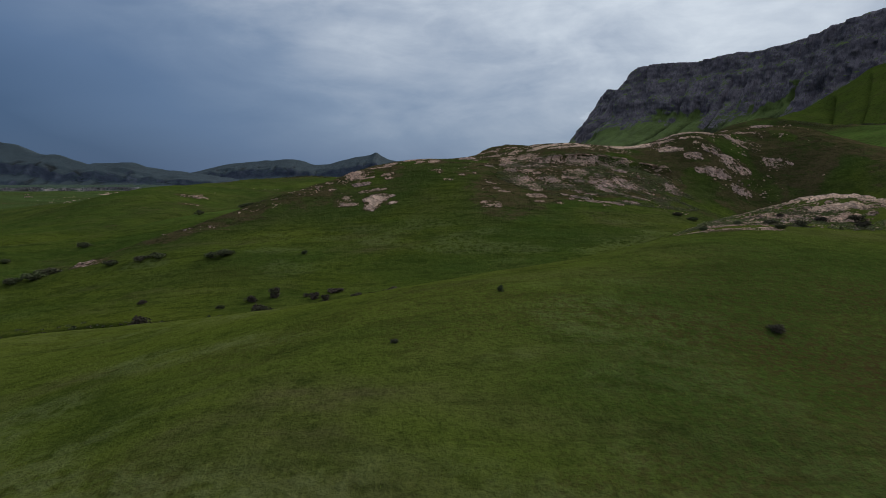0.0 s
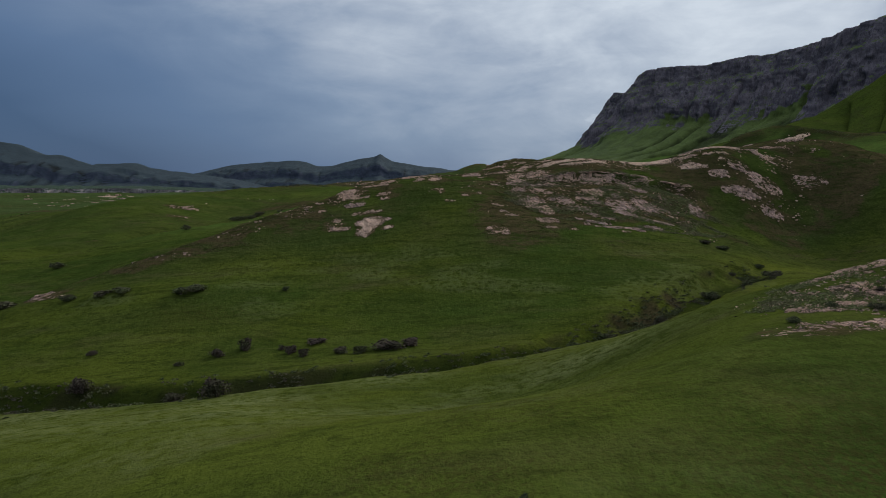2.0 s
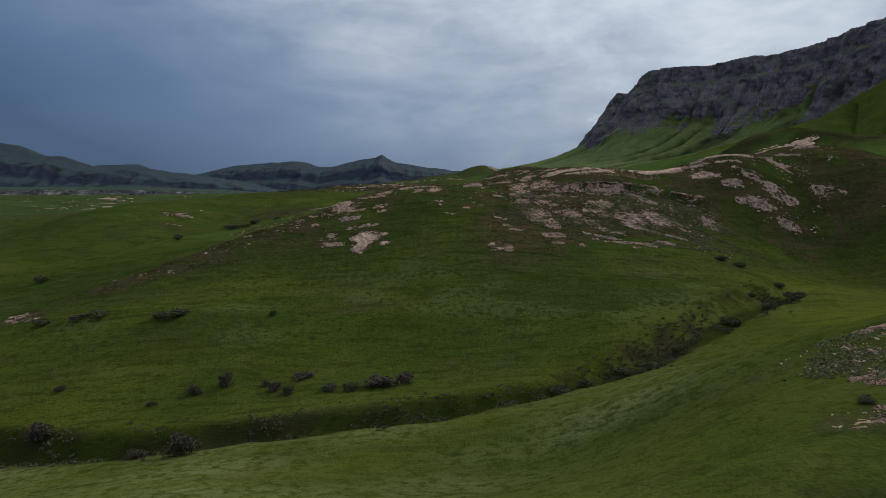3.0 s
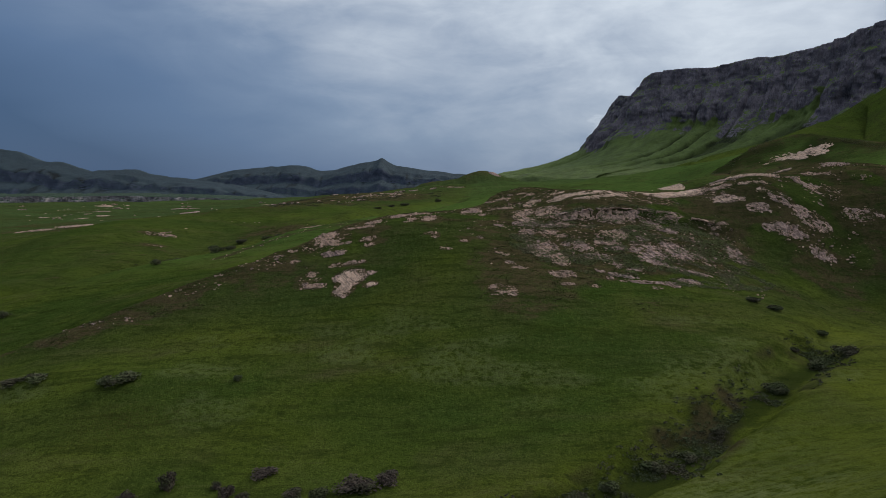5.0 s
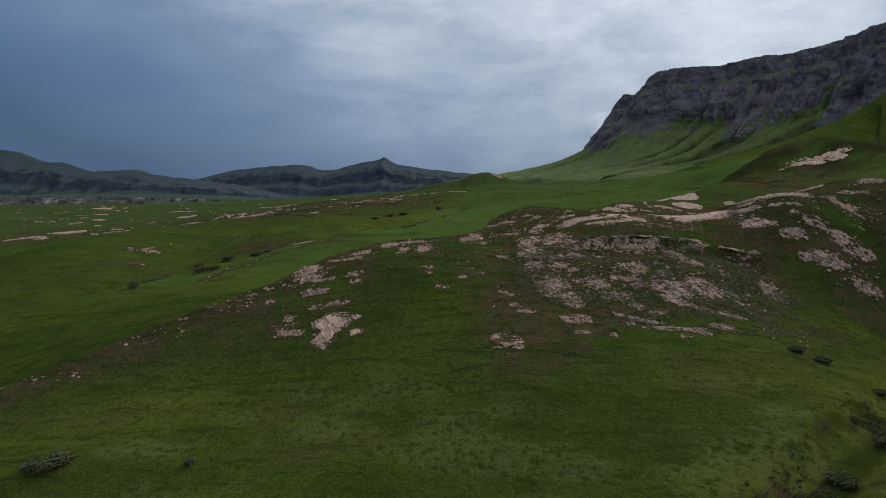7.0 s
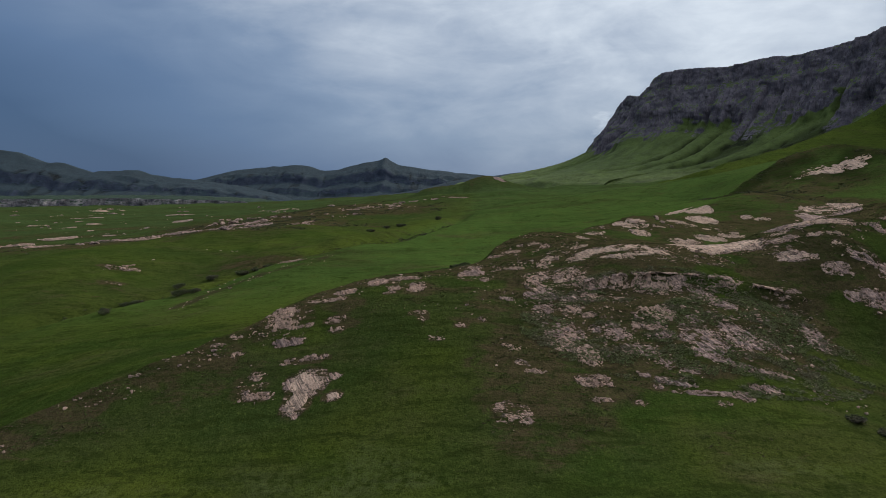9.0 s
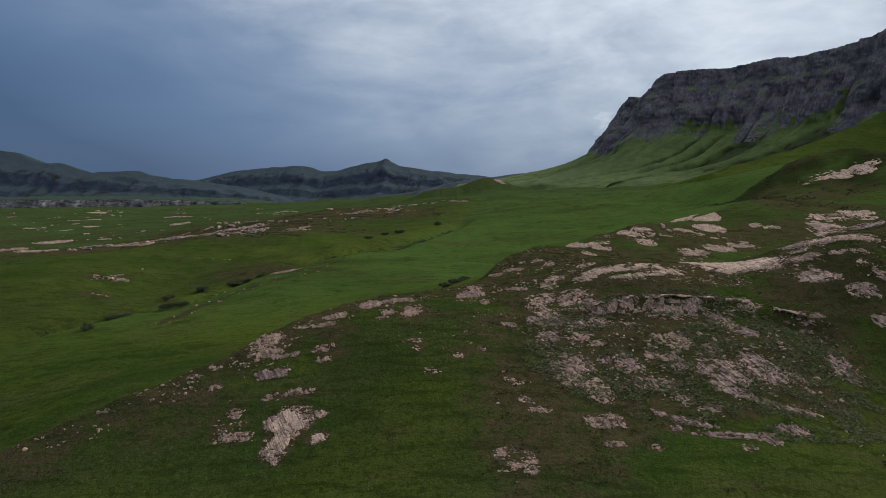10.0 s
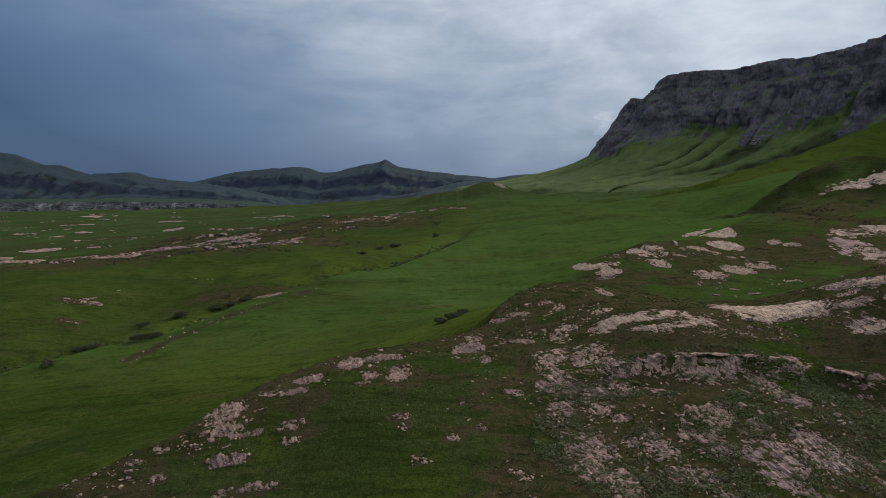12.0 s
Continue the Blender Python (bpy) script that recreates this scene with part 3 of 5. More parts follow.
    lay.inputs["Rotation"].default_value = (0.0, 0.3, 0.55)
    lay.inputs["Scale"].default_value = (0.6, 1.0, 1.7)
    l.new(pos, lay.inputs[0])
    l.new(tex_noise(n, l, lay.outputs[0], 0.95, 9, 0.72, 0.3), ragged.inputs[0])
    ragged.inputs[1].default_value = 1.9
    l.new(attribute(n, "rock"), ragged.inputs[2])
    bare = band(n, l, ragged.outputs[0], 1.42, 1.50)
    col = blend(n, l, bare, col, stone)
    l.new(col, b.inputs["Base Color"])
    mix = n.new("ShaderNodeMath")
    mix.operation = "ADD"
    l.new(clump, mix.inputs[0])
    l.new(product(n, l, blade, 0.5), mix.inputs[1])
    rough = blend(n, l, bare, product(n, l, mix.outputs[0], rank), pits)
    relief(n, l, b, rough, 0.85, 0.38)
    return m


def crag_material(name, rock_a, rock_b, green, scale, bump, mottle=1.0):
    """Cliffs: rock where steep, grass on what lies flatter."""
    m, n, l, b = shader(name, 0.92, 0.15)
    geo = n.new("ShaderNodeNewGeometry")
    pos = geo.outputs["Position"]
    flat = n.new("ShaderNodeMapping")
    flat.inputs["Scale"].default_value = (1, 1, 1.7)
    l.new(pos, flat.inputs[0])
    beds = tex_noise(n, l, flat.outputs[0], 0.05 / scale, 6, 0.65, 0.3)
    tall = n.new("ShaderNodeMapping")
    tall.inputs["Scale"].default_value = (1, 1, 0.18)
    l.new(pos, tall.inputs[0])
    flutes = tex_noise(n, l, tall.outputs[0], 0.16 / scale, 6, 0.65)
    rock = blend(n, l, band(n, l, beds, 0.32, 0.68), rock_a, rock_b)
    # upright dark noise colours in crack shadow that the flat light leaves out
    rock = blend(n, l, band(n, l, tex_noise(n, l, tall.outputs[0], 0.55 / scale, 7, 0.7), 0.36, 0.53, 0.6 * mottle, 0.0), rock, tuple(c * 0.5 for c in rock_a))
    patch = tex_noise(n, l, pos, 0.05 / scale, 6, 0.65)
    fine = tex_noise(n, l, pos, 0.3 / scale, 5, 0.7)
    grass = blend(n, l, band(n, l, patch, 0.35, 0.65, 0.0, mottle), green, tuple(c * 1.5 for c in green))
    grass = blend(n, l, band(n, l, fine, 0.3, 0.5, 0.5 * mottle, 0.0), grass, tuple(c * 0.45 for c in green))
    up = n.new("ShaderNodeSeparateXYZ")
    l.new(geo.outputs["True Normal"], up.inputs[0])
    tilt = n.new("ShaderNodeMath")
    tilt.operation = "MULTIPLY_ADD"
    l.new(fine, tilt.inputs[0])
    tilt.inputs[1].default_value = 0.35
    l.new(up.outputs["Z"], tilt.inputs[2])
    # gully floors: dark scrub, and shade put into the grass colour
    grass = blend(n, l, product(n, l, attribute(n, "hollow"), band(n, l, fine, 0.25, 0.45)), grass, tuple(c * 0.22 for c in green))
    wall = n.new("ShaderNodeMath")
    wall.operation = "MULTIPLY_ADD"
    l.new(patch, wall.inputs[0])
    wall.inputs[1].default_value = 0.8
    l.new(attribute(n, "cliff"), wall.inputs[2])
    steep = product(n, l, band(n, l, wall.outputs[0], 0.78, 0.96), band(n, l, tilt.outputs[0], 0.78, 0.98, 1.0, 0.0))
    l.new(blend(n, l, steep, grass, rock), b.inputs["Base Color"])
    crack = tex_noise(n, l, tall.outputs[0], 0.6 / scale, 8, 0.72)
    both = n.new("ShaderNodeMath")
    both.operation = "MULTIPLY_ADD"
    l.new(crack, both.inputs[0])
    both.inputs[1].default_value = 0.6
    l.new(flutes, both.inputs[2])
    relief(n, l, b, both.outputs[0], 1.0, bump)
    return m


GRASS = grass_material()
# near mountain: own colours, lifted and blued a little for haze
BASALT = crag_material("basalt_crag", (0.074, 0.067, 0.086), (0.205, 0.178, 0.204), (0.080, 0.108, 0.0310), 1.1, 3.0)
# distant ridges: blue haze is mixed into rock and grass colours
HAZY_BASALT = crag_material("hazy_crag", (0.026, 0.034, 0.054), (0.054, 0.066, 0.092), (0.027, 0.041, 0.050), 2.2, 4.0, 0.45)
PALE_CLIFF = crag_material("pale_cliff", (0.085, 0.080, 0.098), (0.44, 0.390, 0.375), (0.030, 0.050, 0.030), 1.2, 5.0)



# ---- ground ----
def surface(name, verts, nu, nv, material, layers=()):
    """A sheet of nu by nv corners as one smooth mesh."""
    i = np.arange((nu - 1) * (nv - 1))
    a = (i // (nv - 1)) * nv + i % (nv - 1)
    faces = np.stack([a, a + nv, a + nv + 1, a + 1], 1)
    me = bpy.data.meshes.new(name)
    me.vertices.add(len(verts))
    me.vertices.foreach_set("co", np.asarray(verts, np.float32).ravel())
    me.loops.add(faces.size)
    me.loops.foreach_set("vertex_index", faces.ravel().astype(np.int32))
    me.polygons.add(len(faces))
    me.polygons.foreach_set("loop_start", (np.arange(len(faces)) * 4).astype(np.int32))
    me.polygons.foreach_set("use_smooth", np.ones(len(faces), bool))
    me.update(calc_edges=True)
    me.materials.append(material)
    for key, values in layers:
        me.attributes.new(key, "FLOAT", "POINT").data.foreach_set("value", np.asarray(values, np.float32))
    return new(name, me)


def heath_at(x, y):
    """How much brown heather grows: on the rocky spur, on the uplands and in drifts."""
    h = 0.95 * np.maximum((0.45 + 0.55 * step(-25, 0, x)) * windward(x, y, SPUR_CREST, 20), windward(x, y, SPUR_CREST, 72) * step(0, 16, x)) * step(-95, -55, x) + 0.4 * step(0.1, 0.6, fractal(x / 40, y / 26, 3, 23)) * step(120, 300, np.hypot(x, y))
    h = h + 0.32 * step(128, 146, y + 0.25 * x) * step(205, 180, y - 0.16 * x) * step(-90, -60, x)
    h = h * step(-0.75, 0.35, fractal(x / 11, y / 8, 3, 29) + 0.2)
    h = h + 0.8 * windward(x, y, SPUR_CREST, 9) * step(-95, -55, x)
    for crest, drop in ((SPUR_CREST, 9.0), (NEXT_CREST, 5.0), (HILL_CREST, 11.0)):
        h = h * (1 - step(0.05, 0.5, lee(x, y, crest, drop, 8.0) / drop))
    rise = windward(x, y, NEXT_CREST, 75) * step(2, 14, x - np.interp(y, [190, 210, 250, 283, 340], [5, 10, 19, 34, 60])) * step(196, 206, y)
    h = h + rise * (0.55 + 0.6 * step(-0.5, 0.45, fractal(x / 14, y / 9, 3, 31)))
    h = h + windward(x, y, HILL_CREST, 85) * (0.85 + 0.5 * fractal(x / 25, y / 14, 3, 33))
    h = h + 0.5 * step(0.05, 0.5, fractal(x / 60, y / 30, 4, 35)) * step(-40, -70, x) * step(330, 380, y)
    beyond = np.interp(y, [200, 228, 252, 285, 345, 455, 600], [-190, -128, -103, -66, -24, 10, 20]) - x
    h = h + (0.22 + 0.3 * fractal(x / 34, y / 18, 3, 49)) * step(0, 25, beyond) * step(190, 240, y) * step(900, 600, y)
    for cx, cy, rx, ry in ((45, 885, 40, 34), (-22, 900, 30, 30), (190, 640, 60, 40), (-140, 480, 55, 50), (-215, 590, 26, 60), (-70, 520, 40, 22), (-60, 300, 22, 7), (-95, 405, 45, 26), (-195, 460, 60, 22), (-150, 455, 60, 30), (-160, 560, 60, 40), (-60, 545, 60, 30)):
        h = h + 0.9 * np.exp(-(((x - cx) / rx) ** 2) - ((y - cy) / ry) ** 2)
    return np.clip(h, 0, 1)


def build_ground():
    xs = graded(-4700, 4700, -95, 112, 0.6)
    ys = graded(-4000, 4850, 2, 135, 0.8)
    ys = np.concatenate([ys[ys < 135], graded(135, 4850, 135.4, 216, 0.45, 1.03)])
    x, y = [a.ravel() for a in np.meshgrid(xs, ys, indexing="ij")]
    z = height(x, y)
    rock, fringe = rock_at(x, y)
    bare = step(0.3, 0.5, rock)
    wide = np.clip(np.hypot(x, y) / 170, 0.6, 4)
    beds = np.floor(fractal(x / (7 * wide) + 3, (y - 0.3 * x) / (2.4 * wide), 2, 37) * 3) / 3
    z = z + bare * wide * (0.22 * beds + 0.16 * fractal(x / 1.6, y / 1.1, 3, 39))
    heath = np.clip(heath_at(x, y) + 0.75 * fringe * (y > 50), 0, 1)
    pale = step(0.15, 0.7, fractal(x / 9, y / 6, 3, 41)) * 0.55 * np.exp(-(((x + 10) / 20) ** 2) - ((y - 30) / 24) ** 2)
    pale = pale + 0.35 * step(0.3, 0.8, fractal(x / 16, y / 7, 3, 43)) * np.exp(-((y - 128) / 16) ** 2)
    d = away(x, y, stream_line)
    near_bank = np.interp(x, [p[0] for p in STREAM], [p[1] for p in STREAM]) - y
    pale = np.clip(pale + 0.75 * step(2, 9, near_bank) * step(45, 16, near_bank) * step(45, 15, x) * (0.65 + 0.5 * fractal(x / 12, y / 6, 3, 45)), 0, 1)
    earth = step(60, 45, x) * step(6.0, 4.0, d) * step(0.15, 0.5, fractal(x / 5, y / 5, 2, 61)) * 0.8
    scar = away(x, y, bend([(-71, 239), (-66, 254), (-57, 263.5), (-43, 278), (-40, 297)], 2.0)) + 1.6 * fractal(x / 4, y / 4, 3, 63)
    earth = np.maximum(earth, 0.75 * step(2.6, 0.4, scar))
    beyond = np.interp(y, [200, 228, 252, 285, 345, 455, 600], [-190, -128, -103, -66, -24, 10, 20]) - x
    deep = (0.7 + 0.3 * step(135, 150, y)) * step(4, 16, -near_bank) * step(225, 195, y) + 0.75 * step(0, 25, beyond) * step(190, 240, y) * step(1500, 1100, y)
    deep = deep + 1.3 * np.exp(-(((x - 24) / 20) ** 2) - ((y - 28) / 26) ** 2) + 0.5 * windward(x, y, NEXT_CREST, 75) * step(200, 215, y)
    # darker green here paints the shaded valley behind the spur
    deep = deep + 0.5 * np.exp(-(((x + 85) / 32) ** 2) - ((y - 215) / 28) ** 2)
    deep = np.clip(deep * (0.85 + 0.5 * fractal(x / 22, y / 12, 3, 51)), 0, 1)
    grazed = np.clip(step(-6, 4, near_bank) + 0.35 * step(152, 135, y - 0.15 * x) + 0.85 * step(205, 235, y), 0, 1) * (1 - 0.95 * np.clip(1.6 * heath, 0, 1) * (y > 120))
    worn = 1.0 * np.exp(-(((x - 22) / 15) ** 2) - ((y - 28) / 18) ** 2) + 0.35 * step(0.0, 0.6, fractal(x / 9, y / 6, 3, 53)) * step(60, 40, y) + 0.6 * np.exp(-(((x - -40) / 9) ** 2) - ((y - 117) / 5) ** 2)
    ob = surface("ground", np.stack([x, y, z], 1), len(xs), len(ys), GRASS, (("heath", heath), ("pale", pale), ("earth", earth), ("dark_turf", step(6.4 - 4.0 * step(0, 30, x), 4.2 - 3.2 * step(0, 30, x), d + 0.8 * grain(x / 3, y / 3, 8)) * step(-110, -80, x) * step(66, 56, x) + 0.6 * np.exp(-(((x - 90) / 24) ** 2) - ((y - 188) / 22) ** 2) * step(-0.6, 0.3, fractal(x / 9, y / 6, 3, 55)) + windward(x, y, HILL_CREST, 75) * step(-0.5, 0.3, fractal(x / 16, y / 10, 3, 47))), ("rock", rock), ("lush_sunlit", np.clip(step(195, 270, y) * step(1200, 500, y) * (0.25 + 0.75 * step(-6, 8, x - np.interp(y, [200, 228, 252, 285, 345, 455, 600], [-190, -128, -103, -66, -24, 10, 20]))) + 0.15 * step(80, 30, y), 0, 1)), ("deep", deep), ("far_haze", step(300, 800, y - 0.25 * x)), ("grazed", grazed), ("worn", worn)))
    return tagged(ob, "rolling green meadow hills cut by a small stream", "ground", kind="structure")


build_ground()


def ridge(name, crest, profile, base, spacing, side, material, flutes, gullies, seed, rows=90, roughness=1.0):
    """A mountain along its crest line. profile: distance out from the crest, part of the way down to base."""
    line = bend(crest, spacing)
    along = np.gradient(line[:, :2], axis=0)
    along /= np.linalg.norm(along, axis=1)[:, None]
    for _ in range(6):
        along[1:-1] = (along[:-2] + along[1:-1] * 2 + along[2:]) / 4
        along /= np.linalg.norm(along, axis=1)[:, None]
    out = np.stack([along[:, 1], -along[:, 0]], 1) * side
    run = np.concatenate([[0], np.cumsum(np.linalg.norm(np.diff(line[:, :2], axis=0), axis=1))])
    po, pf = np.array(profile, float).T
    length = np.concatenate([[0], np.cumsum(np.hypot(np.diff(po) / np.ptp(po) * 0.9, np.diff(pf) * 3.0))])
    s = np.linspace(0, length[-1], rows)
    o, f = np.interp(s, length, po), np.interp(s, length, pf)
    u, v = np.meshgrid(run, o, indexing="ij")
    ff = np.broadcast_to(f, u.shape)
    steep = np.gradient(f, o)
    cliff = np.clip(steep / steep.max() * 2.0, 0, 1)[None] * (v > -5)
    soft = np.convolve(np.pad(cliff[len(cliff) // 2] if len(cliff) > 1 else cliff[0], 12, mode="edge"), np.hanning(27) / np.hanning(27).sum(), "same")[12:-12][None]
    talus = ((v > po[-1] * 0.11) * np.clip(1.15 - ff, 0, 1))
    wall = 1 - 1.4 * np.abs(fractal(u / flutes[0], ff * 0.7, 5, seed, 0.6))
    bays = fractal(u / (flutes[0] * 3.2), ff * 1.2, 3, seed + 9)
    ledge = fractal(u / (flutes[0] * 3) + 5, ff * 16, 3, seed + 17)
    push = soft * (flutes[1] * (wall * 1.3 - 0.6) + flutes[1] * 1.7 * bays) + cliff * flutes[1] * 0.22 * ledge
    rill = 1 - np.abs(fractal(u / gullies[0] + v / (gullies[0] * 6), ff * 1.5, 3, seed + 31))
    low = base is None
    base = line[:, 2].max() - 7 if low else base
    top = line[:, 2][:, None] + roughness * 0.02 * (line[:, 2].max() - base) * fractal(u / (flutes[0] * 1.2), v / 400, 3, seed + 3)
    x = line[:, 0][:, None] + out[:, 0][:, None] * (v + push)
    y = line[:, 1][:, None] + out[:, 1][:, None] * (v + push)
    fall = np.full((len(line), 1), 7.0) if low else top - base
    z = top - fall * ff + talus * gullies[1] * (rill - 0.75) * 3 + cliff * roughness * flutes[1] * 0.12 * ledge
    course = fractal(u / (gullies[0] * 0.8) + 0.25 * fractal(u / 40, ff * 5, 2, seed + 5), ff * 0.9 + v / 900, 2, seed + 51)
    cut = np.exp(-((course / 0.10) ** 2)) * talus
    z = z - gullies[1] * 0.9 * cut
    # gully mask: colours in both scrub and the shade of the cut
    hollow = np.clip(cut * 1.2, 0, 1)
    return surface(name, np.stack([x, y, z], 2).reshape(-1, 3), len(line), rows, material, (("cliff", np.broadcast_to(cliff, u.shape).ravel()), ("hollow", hollow.ravel()), ("lush_sunlit", np.full(u.size, 0.35)), ("grazed", np.full(u.size, 0.5)), ("heath", 0.75 * hollow.ravel())))


def cracks(u, v, seed, octaves=3):
    """Noise with sharp inward cracks between rounded ribs, from 0 in a crack to about 1."""
    out, amp, total = 0 * u, 1.0, 0.0
    for k in range(octaves):
        out = out + amp * np.abs(grain(u * 2**k + 11.7 * k, v * 1.6**k, seed + k))
        total += amp
        amp *= 0.55
    return out / total * 1.8


def escarpment(crest):
    """The near mountain: stacked lava cliffs with grassy ledges, cut into buttresses, over talus with gullies."""
    line = bend(crest, 1.9)
    along = np.gradient(line[:, :2], axis=0)
    for _ in range(60):
        along[1:-1] = (along[:-2] + along[1:-1] * 2 + along[2:]) / 4
    along /= np.linalg.norm(along, axis=1)[:, None]
    out = np.stack([along[:, 1], -along[:, 0]], 1)
    run = np.concatenate([[0], np.cumsum(np.linalg.norm(np.diff(line[:, :2], axis=0), axis=1))])
    # distance out, part of the fall, and how bare the rock is
    profile = [(-900, 0.85, 0), (-500, 0.2, 0), (-200, 0.09, 0), (-40, 0.03, 0), (-6, 0.008, 0.2), (0, 0.0, 0.8), (6, 0.06, 1), (12, 0.15, 1), (19, 0.195, 0.85), (23, 0.245, 1), (28, 0.31, 1), (36, 0.355, 0.8), (41, 0.42, 1), (47, 0.505, 1),
               (55, 0.56, 0.8), (67, 0.62, 0.4), (86, 0.685, 0), (117, 0.77, 0), (155, 0.84, 0), (220, 0.92, 0), (310, 1.0, 0), (370, 1.2, 0), (420, 1.6, 0)]
    po, pf, pc = np.array(profile, float).T
    length = np.concatenate([[0], np.cumsum(np.hypot(np.diff(po) / np.ptp(po) * 0.9, np.diff(pf) * 4.0))])
    s = np.linspace(0, length[-1], 270)
    o, f, bare = np.interp(s, length, po), np.interp(s, length, pf), np.interp(s, length, pc)
    u, v = np.meshgrid(run, o, indexing="ij")
    ff, cliff = np.broadcast_to(f, u.shape), np.broadcast_to(bare, u.shape)
    down = step(0.0, 0.5, ff)
    wall = step(-70, -4, v) * step(0.70, 0.56, ff)
    bay = fractal(u / 150, ff * 0.8, 3, 61)
    butt = cracks(u / 52 + 0.3 * fractal(u / 90, ff * 2, 2, 65), ff * 1.1, 63, 3)
    rib = cracks(u / 15, ff * 2.4, 67, 4)
    spread = 0.35 + 0.65 * step(-0.4, 0.5, fractal(u / 120, ff, 2, 59))
    push = wall * ((13 + 36 * down) * spread * (butt - 0.55) + (7.0 + 8.0 * down) * (rib - 0.5) + 14 * bay)
    # beds: every few metres the wall steps back; the beds wander along the face
    bed = ff * 15 + 1.6 * fractal(u / 45, ff * 3, 4, 69, 0.6)
    push = push + wall * (0.3 + 1.0 * step(-0.3, 0.5, fractal(u / 38, ff * 4, 2, 57))) * (bed - np.floor(bed) - step(0.0, 0.22, bed - np.floor(bed)))
    push = push + wall * 1.7 * fractal(u / 6.5, ff * 24, 4, 71, 0.6)
    fall = (line[:, 2] - 42)[:, None]
    top = line[:, 2][:, None] + 0.9 * fractal(u / 26, v / 200, 3, 73) * step(-60, 0, v)
    talus = step(0.54, 0.66, ff) * step(1.15, 1.0, ff)
    drift = u + 0.1 * v
    fold = fractal(drift / 62, v / 500, 2, 75)
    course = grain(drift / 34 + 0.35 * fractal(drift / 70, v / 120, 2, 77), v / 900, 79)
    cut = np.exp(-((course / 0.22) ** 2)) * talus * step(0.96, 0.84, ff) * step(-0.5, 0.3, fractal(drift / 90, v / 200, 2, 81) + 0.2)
    x = line[:, 0][:, None] + out[:, 0][:, None] * (v + push)
    y = line[:, 1][:, None] + out[:, 1][:, None] * (v + push)
    z = top - fall * ff + talus * (4.5 * fold + 5.0 * step(1.0, 0.85, ff) * (np.abs(course) - 0.4)) - 5.0 * cut + talus * (1.6 * fractal(drift / 16, v / 60, 3, 91) + 1.0 * fractal(u / 9, v / 9, 3, 83))
    # grass climbs between the buttresses
    bare_rock = np.clip(cliff + 0.9 * (butt - 0.62) * step(0.25, 0.55, ff) * (ff < 0.74) - 0.25 * step(0.0, 0.5, fractal(u / 22, ff * 14, 3, 85)) - 0.9 * step(0.40, 0.62, ff) * step(0.55, 0.2, butt), 0, 1)
    # scrub clumps; the rest of the gully darkening is painted shade
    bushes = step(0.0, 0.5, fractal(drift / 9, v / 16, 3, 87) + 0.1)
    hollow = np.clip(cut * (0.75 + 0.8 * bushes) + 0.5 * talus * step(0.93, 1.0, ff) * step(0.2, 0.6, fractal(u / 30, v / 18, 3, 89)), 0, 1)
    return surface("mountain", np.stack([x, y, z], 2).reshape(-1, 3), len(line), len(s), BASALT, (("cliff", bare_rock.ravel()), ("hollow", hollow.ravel())))


